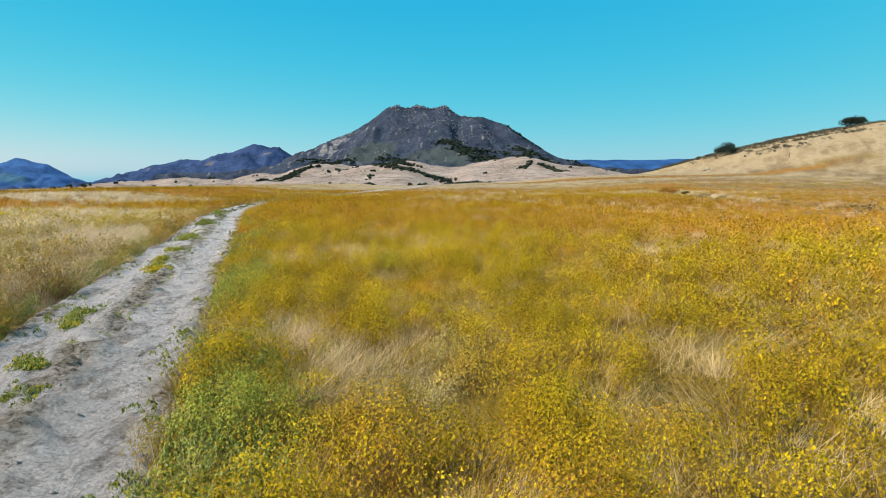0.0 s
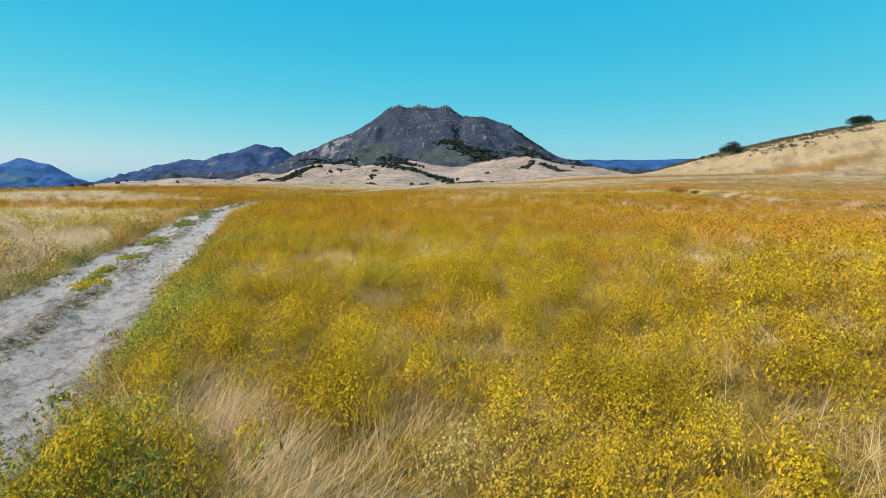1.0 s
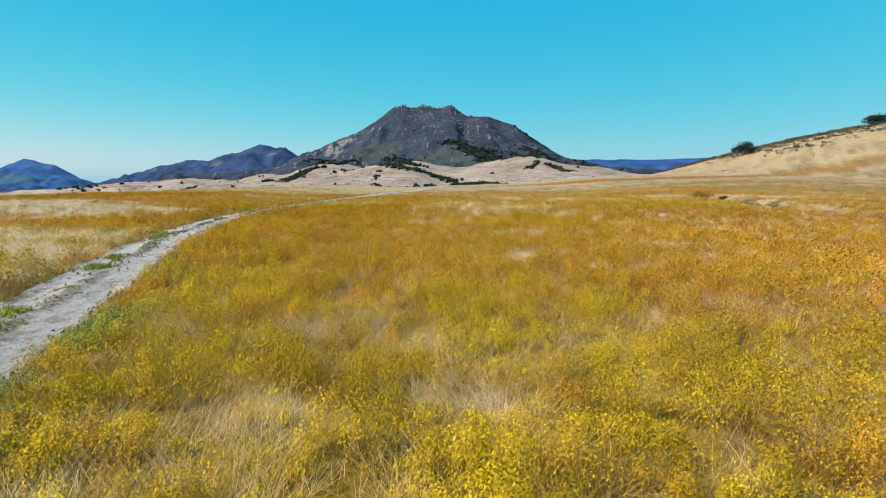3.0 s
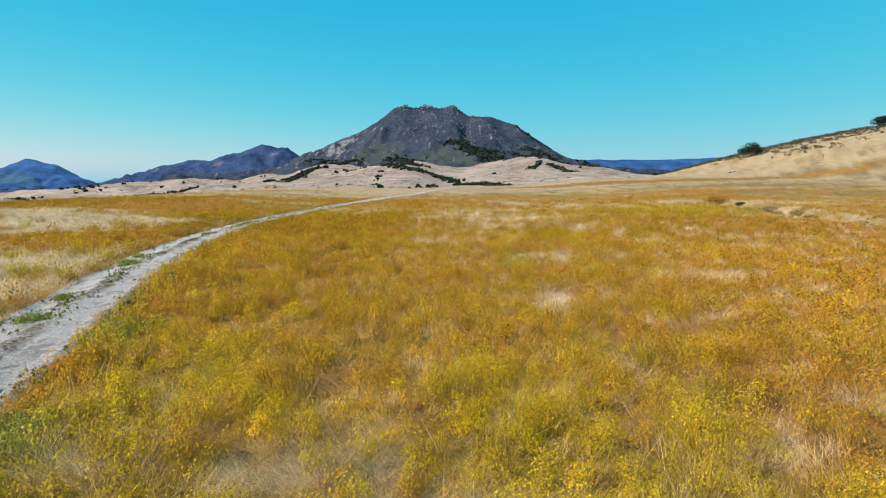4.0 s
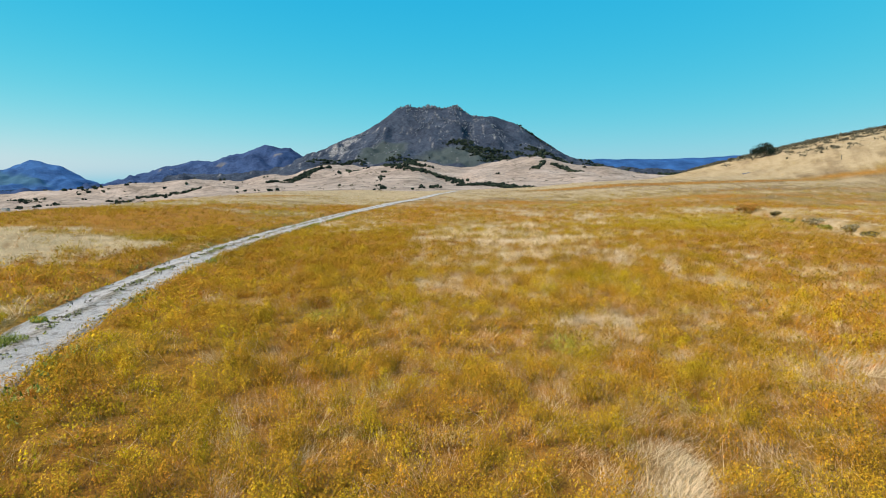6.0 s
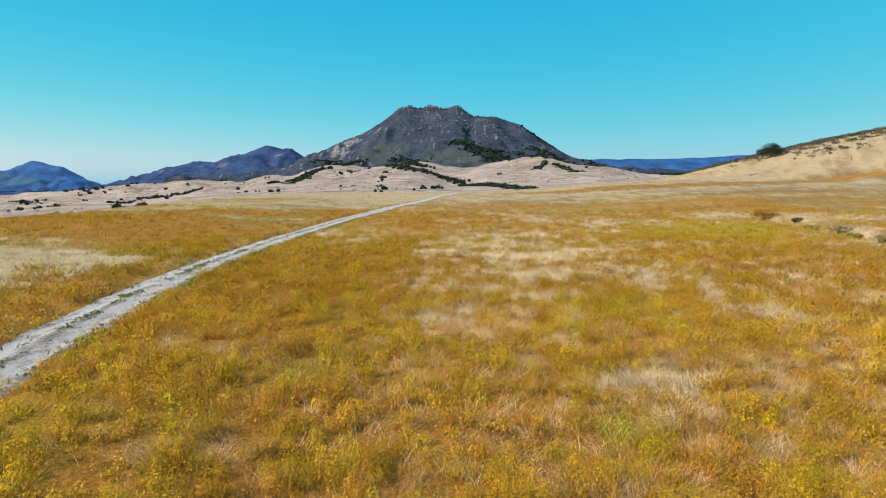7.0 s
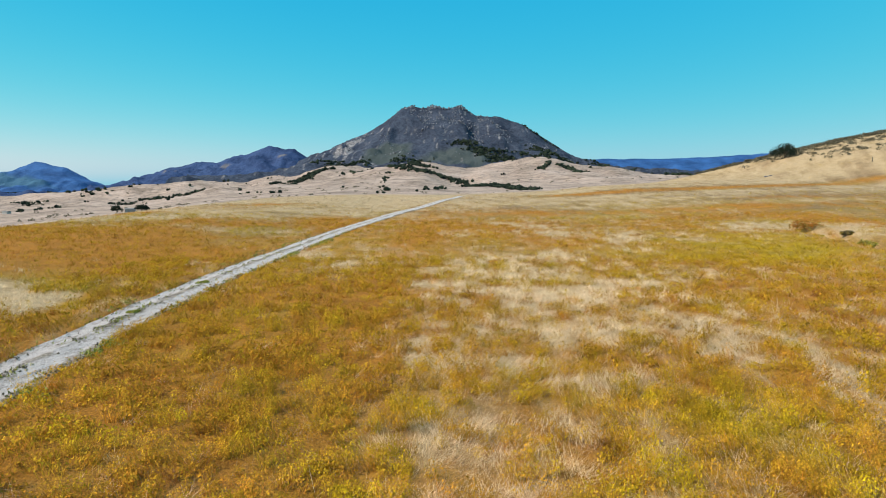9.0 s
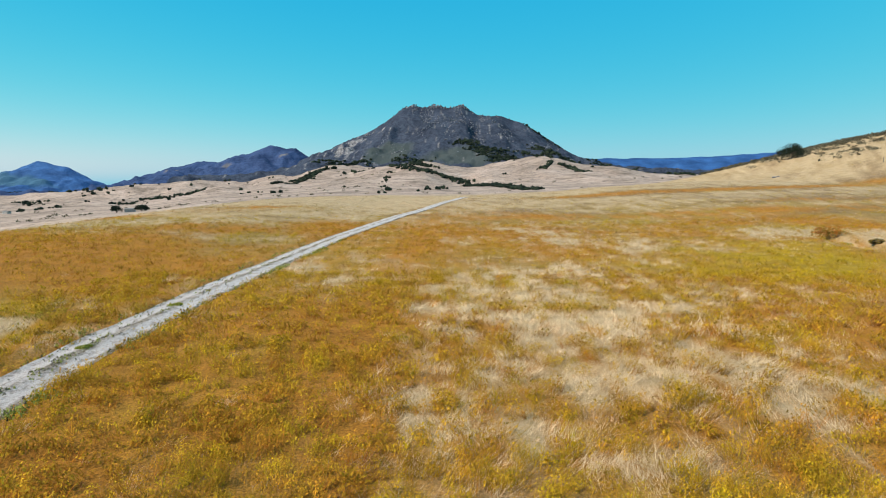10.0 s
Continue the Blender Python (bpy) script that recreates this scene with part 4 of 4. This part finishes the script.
def growth_colour(x, y, g):
    """Colour of the plants at each place, from mustard through amber to rust, green where fresh."""
    wy, wr, _, _ = cover(x, y)
    share = np.clip(0.04 + 0.96 * 2.2 * wr / (wy + 2.2 * wr + 0.1), 0, 0.96)
    pick = 0.5 + 0.8 * fbm(x / 0.9, y / 0.8, 4, 79) + g.normal(0, 0.22, len(x))
    u = np.clip(0.40 + 1.15 * (share - pick), 0, 1)
    u = np.maximum(u, np.clip(1.3 * rust_band(x, y), 0, 1) * g.uniform(0.6, 1.1, len(x)).clip(0, 1))
    c = blend(blend(YELLOW_C, AMBER_C, np.clip(u * 2, 0, 1)), RUST_C, np.clip(u * 2 - 1, 0, 1))
    verge = 0.7 * smooth(-1.0, -1.6, road_off(x, y)) * smooth(34, 22, y)
    c = blend(c, blend(OLIVE_C, STRAW_C * 0.75, g.uniform(0, 1, len(x))), verge)
    # Rim growth is browned; the rim's shadow line is partly in this colour.
    c = blend(c, BROWN_C, 0.55 * left_rim(x, y))
    fresh = np.clip(1.9 * green_growth(x, y) * (0.8 + 1.0 * fbm(x / 0.35, y / 0.35, 2, 46)), 0, 0.9)
    c = blend(c, blend(GREEN_C, GREY_GREEN_C, smooth(-0.9, -0.1, x) * smooth(9, 6, y)), fresh)
    return c * (0.86 + 0.30 * smooth(56, 46, y) - 0.13 * smooth(16, 6, y))[:, None] * np.clip(1.0 + 0.70 * fbm(x / 0.45, y / 0.45, 2, 47) + g.normal(0, 0.20, len(x)), 0.40, 1.6)[:, None]


plant_tris, plant_tints, straw_tris, straw_tints, green_tris, green_slots = [], [], [], [], [], []
# belt: from, to in nearness; plants per m2, heads, head size; stems, stem width; tussocks per m2, blades, blade width; low growth per m2
BELTS = (
    (0, 5, 22, 240, 0.0084, 36, 0.0046, 28, 46, 0.0040, 900), (5, 7.5, 16, 160, 0.0104, 32, 0.0062, 20, 36, 0.0052, 500),
    (7.5, 11, 11, 96, 0.0138, 30, 0.008, 14, 30, 0.0065, 260), (11, 16, 8, 50, 0.0195, 30, 0.011, 9.5, 28, 0.008, 120),
    (16, 25, 6, 22, 0.030, 24, 0.014, 7, 24, 0.011, 0), (25, 45, 4, 8, 0.042, 15, 0.022, 4.2, 20, 0.017, 0),
    (45, 100, 1.3, 3, 0.05, 11, 0.028, 1.4, 11, 0.026, 0), (100, 192, 0.25, 0, 0.1, 8, 0.045, 0.3, 8, 0.045, 0),
    (192, 292, 0.12, 0, 0.1, 5, 0.08, 0.14, 6, 0.08, 0))
for near, away, dense, heads, head_size, stems, stem_wide, tussocks, count, blade_wide, low_growth in BELTS:
    x, y = places(near, away, dense * 1.35, rng)
    keep = off_track(x, y, np.where(road_off(x, y) < 0, 0.06, 0.18))
    x, y = x[keep], y[keep]
    wy, wr, wp, _ = cover(x, y)
    clump = fbm(x / 0.62, y / 0.68, 3, 71)
    keep = rng.uniform(0, 1, len(x)) < 0.58 + 0.45 * np.maximum(wy, wr) - 1.15 * wp + (0.9 + 1.5 * smooth(85, 55, y)) * clump + 0.6 * left_rim(x, y)
    x, y, clump = x[keep], y[keep], clump[keep]
    colour = growth_colour(x, y, rng)
    far = smooth(7, 20, nearness(x, y))
    tall = rng.uniform(0.20, 0.50, len(x)) * np.clip(1 + 0.4 * fbm(x / 3, y / 3, 2, 73) + 1.3 * clump * smooth(110, 70, y), 0.4, 1.6)
    tall = tall * (1 + 0.35 * left_rim(x, y))
    wide = rng.uniform(0.12, 0.25, len(x)) * (1 + 0.4 * far + 0.6 * smooth(40, 100, y))
    z = land(x, y) - 0.02
    way = 2 * np.pi * (1.2 * fbm(x / 1.6, y / 1.6, 2, 74) + 0.1) + rng.normal(0, 0.6, len(x))
    sx, sy, sz, sh, sw, sf, sd = (np.repeat(v, stems) for v in (x, y, z, tall, wide, far, way))
    a, d = rng.uniform(0, 2 * np.pi, len(sx)), np.sqrt(rng.uniform(0, 1, len(sx))) * sw * (0.55 + 0.45 * sf)
    t, _ = blades(sx + np.cos(a) * d, sy + np.sin(a) * d, sz, sh * rng.uniform(0.2, 1.2, len(sx)),
                  sh * rng.uniform(0.5, 1.05, len(sx)), stem_wide * rng.uniform(0.6, 1.4, len(sx)), rng, sd)
    # the growth farther on bears its colour along the whole stem
    own = np.clip(0.26 + 0.42 * sf + rng.normal(0, 0.28, len(sx)), 0, 1)
    bare = np.where(fbm(sx / 0.8, sy / 0.8, 3, 76) + rng.normal(0, 0.15, len(sx)) > 0.0 + 0.35 * smooth(16, 26, sy), 1.0, 0.0)
    plant_tris.append(t), plant_tints.append(blend(blend(OLIVE_C, BROWN_C, bare), np.repeat(colour, stems, 0), own))
    if heads:
        c, out = dome(x, y, z, wide, tall, heads, rng)
        plant_tris.append(petals(c, head_size * rng.uniform(0.6, 1.4, len(c)), rng, 0.45, out))
        hc = np.repeat(colour, heads, 0)
        hc = blend(hc, YELLOW_C * 1.1, np.repeat((0.3 * smooth(12, 26, y) + 0.3 * smooth(55, 75, y)) * (1 - green_growth(x, y)), heads))
        leafy = np.clip(rng.uniform(-0.3, 0.8, len(c)), 0, 1) * np.repeat(1 - 0.8 * green_growth(x, y), heads)
        plant_tints.append(blend(hc, OLIVE_C, leafy) * rng.uniform(0.85, 1.15, (len(c), 1)))

    x, y = places(near, away, tussocks * 1.6, rng)
    keep = off_track(x, y)
    x, y = x[keep], y[keep]
    wp = cover(x, y)[2]
    keep = rng.uniform(0, 1, len(x)) < 0.15 + 0.10 * smooth(4, 10, y) * smooth(52, 40, y) - 0.20 * smooth(-2, -6, x) * smooth(20, 28, y) - 0.06 * smooth(52, 60, y) + 0.95 * wp + 0.35 * fbm(x / 0.5, y / 0.5, 2, 49) - 0.3 * green_growth(x, y)
    x, y, wp = x[keep], y[keep], wp[keep]
    h = rng.uniform(0.22, 0.48, len(x)) * (0.95 + 0.15 * wp)
    spread = rng.uniform(0.06, 0.18, len(x)) * (1 + 0.6 * smooth(22, 60, y))
    tone = blend(STRAW_C, growth_colour(x, y, rng) * 1.15, np.clip(0.35 - 0.35 * wp + rng.normal(0, 0.12, len(x)), 0, 0.7))
    tone = blend(tone, BROWN_C * 1.3, 0.3 * rng.uniform(0, 1, len(x)) * smooth(30, 20, y))
    tone = blend(tone, np.array((0.52, 0.40, 0.265)), smooth(85, 140, y))
    way = 2 * np.pi * (1.2 * fbm(x / 1.6, y / 1.6, 2, 75) + 0.1) + rng.normal(0, 0.5, len(x))
    bx, by, bh, bs, bd = (np.repeat(v, count) for v in (x, y, h, spread, way))
    bx, by = bx + rng.normal(0, 1, len(bx)) * bs, by + rng.normal(0, 1, len(bx)) * bs
    t, _ = blades(bx, by, land(bx, by) - 0.02, bh * rng.uniform(0.3, 1.4, len(bx)), bh * rng.uniform(0.35, 1.0, len(bx)), blade_wide * rng.uniform(0.6, 1.3, len(bx)), rng, bd)
    keep = off_track(bx, by)
    straw_tris.append(t[keep]), straw_tints.append(np.repeat(tone, count, 0)[keep])

    # short dead growth that closes the gaps between the plants
    if low_growth:
        x, y = places(near, away, low_growth, rng)
        keep = off_track(x, y)
        x, y = x[keep], y[keep]
        t, _ = blades(x, y, land(x, y) - 0.01, rng.uniform(0.02, 0.18, len(x)), rng.uniform(0.05, 0.20, len(x)), blade_wide * 1.3 * rng.uniform(0.6, 1.4, len(x)), rng)
        k = np.clip(0.5 + 1.2 * fbm(x / 0.7, y / 0.7, 3, 78) + rng.normal(0, 0.25, len(x)), 0, 1)
        straw_tris.append(t), straw_tints.append(blend(blend(BROWN_C * 0.8, STRAW_C * 0.55, k), growth_colour(x, y, rng) * 0.65, rng.uniform(0, 0.9, len(x))))

# a few long stalks that lean over the rest
x, y = places(0, 13, 1.6, rng)
keep = off_track(x, y, 0.3) & (y > 3.8)
x, y = x[keep], y[keep]
t, _ = blades(x, y, land(x, y), rng.uniform(0.35, 0.9, len(x)), rng.uniform(0.25, 0.5, len(x)), np.full(len(x), 0.008), rng)
straw_tris.append(t), straw_tints.append(np.tile(STRAW_C, (len(x), 1)))


# green weeds: along the verges and in the middle of the track
def beside_track(y, off):
    slope = road_x(y + 0.5) - road_x(y - 0.5)
    s = np.sqrt(1 + slope * slope)
    return road_x(y) + off / s, y - off * slope / s


def weed_places(n, y0, y1):
    y = rng.uniform(y0, y1, n)
    off = np.where(rng.uniform(0, 1, n) < 0.78, HALF_ROAD + 0.1 + np.abs(rng.normal(0, 0.45, n)), -HALF_ROAD - 0.05 - np.abs(rng.normal(0, 0.3, n)))
    keep = fbm(y / 2.2, off * 0.3, 3, 83) + 0.35 * smooth(22, 4, y) > 0.02
    return beside_track(y[keep], off[keep])


def middle_places(n, y0, y1):
    y = rng.uniform(y0, y1, n)
    off = rng.normal(-0.05, 0.16, n)
    keep = fbm(y / 0.9, off * 2, 4, 87) > 0.03
    return beside_track(y[keep], off[keep])


def edge_places(n, y0, y1):
    """Small weeds that creep in from the rims of the track and over its left lane."""
    y = rng.uniform(y0, y1, n)
    off = np.where(rng.uniform(0, 1, n) < 0.5, HALF_ROAD - np.abs(rng.normal(0, 0.16, n)), -HALF_ROAD + np.abs(rng.normal(0, 0.3, n)))
    keep = fbm(y / 0.7, off * 1.5, 4, 88) > 0.10
    return beside_track(y[keep], off[keep])


for x, y, tall, leaves, size in (
        (*middle_places(900, 2, 26), 0.07, 26, 0.009), (*middle_places(5200, 26, 150), 0.095, 9, 0.022), (*edge_places(1300, 1.5, 30), 0.06, 22, 0.009), (*edge_places(1800, 30, 120), 0.08, 9, 0.020),
        (*weed_places(2600, 1.5, 26), 0.25, 44, 0.0105), (*weed_places(1300, 26, 110), 0.28, 14, 0.028)):
    keep = off_track(x, y, 0.05) | (tall < 0.1)
    x, y = x[keep], y[keep]
    h = tall * rng.uniform(0.5, 1.15, len(x))
    c, out = dome(x, y, land(x, y) + (0.07 if tall < 0.1 else -0.02), h * 0.55, h, leaves, rng)
    green_tris.append(petals(c, size * rng.uniform(0.6, 1.5, len(c)), rng, 0.9, out))
    # Some tufts get dark leaves, standing in for shadows of small tufts, clods.
    dark_tuft = np.repeat(rng.uniform(0, 1, len(x)) < (0.45 if tall < 0.1 else 0.1) * smooth(8, 30, y), leaves)
    green_slots.append(np.where(dark_tuft, 2, np.where(rng.uniform(0, 1, len(c)) < 0.04, 1, 0)))

# dry litter on the middle and the edges of the track
y = rng.uniform(1.5, 40, 15000)
off = rng.choice([-1.15, -0.1, 0.1, 1.15], 15000) + rng.normal(0, 0.2, 15000)
keep = fbm(off * 2.0, y / 1.1, 3, 97) > 0.05
x, y = beside_track(y[keep], off[keep])
t, _ = blades(x, y, land(x, y) + 0.07, rng.uniform(0.03, 0.12, len(x)), rng.uniform(0.01, 0.07, len(x)), 0.005 + 0.0003 * y, rng)
straw_tris.append(t), straw_tints.append(blend(STRAW_C, BROWN_C, rng.uniform(0, 1, len(x))))

tint(tagged(soup("wildflowers", np.concatenate(plant_tris), [FIELD_PLANT]),
            "mustard-yellow and rust wildflowers covering the field", "wildflowers", kind="stuff"), np.concatenate(plant_tints))
tint(tagged(soup("dry_grass", np.concatenate(straw_tris), [FIELD_PLANT]),
            "pale dry straw-coloured grass among the wildflowers", "grass", kind="stuff"), np.concatenate(straw_tints))
tagged(soup("green_weeds", np.concatenate(green_tris), [GREEN, PETAL, SCRUB_LEAF], np.concatenate(green_slots)),
       "green weeds along the verges of the track", "weeds", kind="stuff")


# single weeds that stand on the track: x, y, radius, height, share of yellow
def build_weed(x, y, wide, tall, yellow, seed):
    g = np.random.default_rng(seed)
    n = 16
    px, py = x + g.normal(0, wide * 0.36, n), y + g.normal(0, wide * 0.5, n)
    h = tall * g.uniform(0.4, 1.1, n)
    c, out = dome(px, py, land(px, py) + 0.05, h * 0.9 + 0.05, h, 80, g)
    t = petals(c, 0.009 * g.uniform(0.6, 1.6, len(c)) * (1 + y / 40), g, 0.9, out)
    slots = np.where(g.uniform(0, 1, len(c)) < yellow, 1, 0)
    ob = soup("weed_clump", t, [GREEN, PETAL], slots)
    words = "low green weed with yellow flowers on the track" if yellow > 0.3 else "low green weed clump growing on the dusty track"
    return tagged(ob, words, "weed", "weeds on the track")


WEEDS = (
    (-5.1, 7.9, 0.30, 0.16, 0.1), (-4.9, 7.3, 0.2, 0.1, 0.2), (-6.1, 12.4, 0.24, 0.16, 0.7), (-6.4, 13.2, 0.25, 0.16, 0.3), (-6.9, 14.4, 0.28, 0.18, 0.3),
    (-7.5, 16.5, 0.25, 0.15, 0.3), (-8.5, 19.6, 0.35, 0.18, 0.15), (-8.9, 20.9, 0.32, 0.18, 0.1), (-9.6, 24.0, 0.3, 0.12, 0.2), (-10.8, 27.2, 0.38, 0.22, 0.0),
    (-12.0, 30.4, 0.3, 0.14, 0.1), (-13.9, 37.5, 0.45, 0.26, 0.0), (-15.0, 40.6, 0.3, 0.15, 0.1), (-4.2, 5.3, 0.28, 0.1, 0.15), (-4.2, 6.0, 0.24, 0.1, 0.1),
    (-3.6, 4.3, 0.25, 0.08, 0.1), (-16.4, 52, 0.35, 0.14, 0.1), (-17.3, 62, 0.35, 0.14, 0.1), (-17.6, 71, 0.4, 0.15, 0.1))
for k, (x, y, wide, tall, yellow) in enumerate(WEEDS):
    build_weed(x, y, wide, tall, yellow, 300 + k)

# loose stones and clods on the track
v0, f0 = unit_ball(4, 5)
stones, stone_faces = [], []
for k in range(1600):
    y = 1.5 + 34 * rng.uniform() ** 1.6
    off = rng.choice([-1, 0, 1]) * 0.55 + rng.normal(0, 0.35)
    if abs(off) > 1.25:
        continue
    slope = float(road_x(y + 0.5) - road_x(y - 0.5))
    x = float(road_x(y)) + off
    size = rng.uniform(0.006, 0.022)
    v = v0 * (1 + rng.uniform(-0.25, 0.25, (len(v0), 1))) * size * np.array((1.2, 1.0, 0.7))
    z = float(land(x, y)) + 0.12 + float(track_height(off, y)) + 0.10
    stone_faces.append(f0 + len(stones) * len(v0))
    stones.append(v + (x, y, z))
tagged(mesh_object("track_stones", np.concatenate(stones), np.concatenate(stone_faces), [ROAD]), "small loose stones and clods on the track", "stones", kind="stuff")
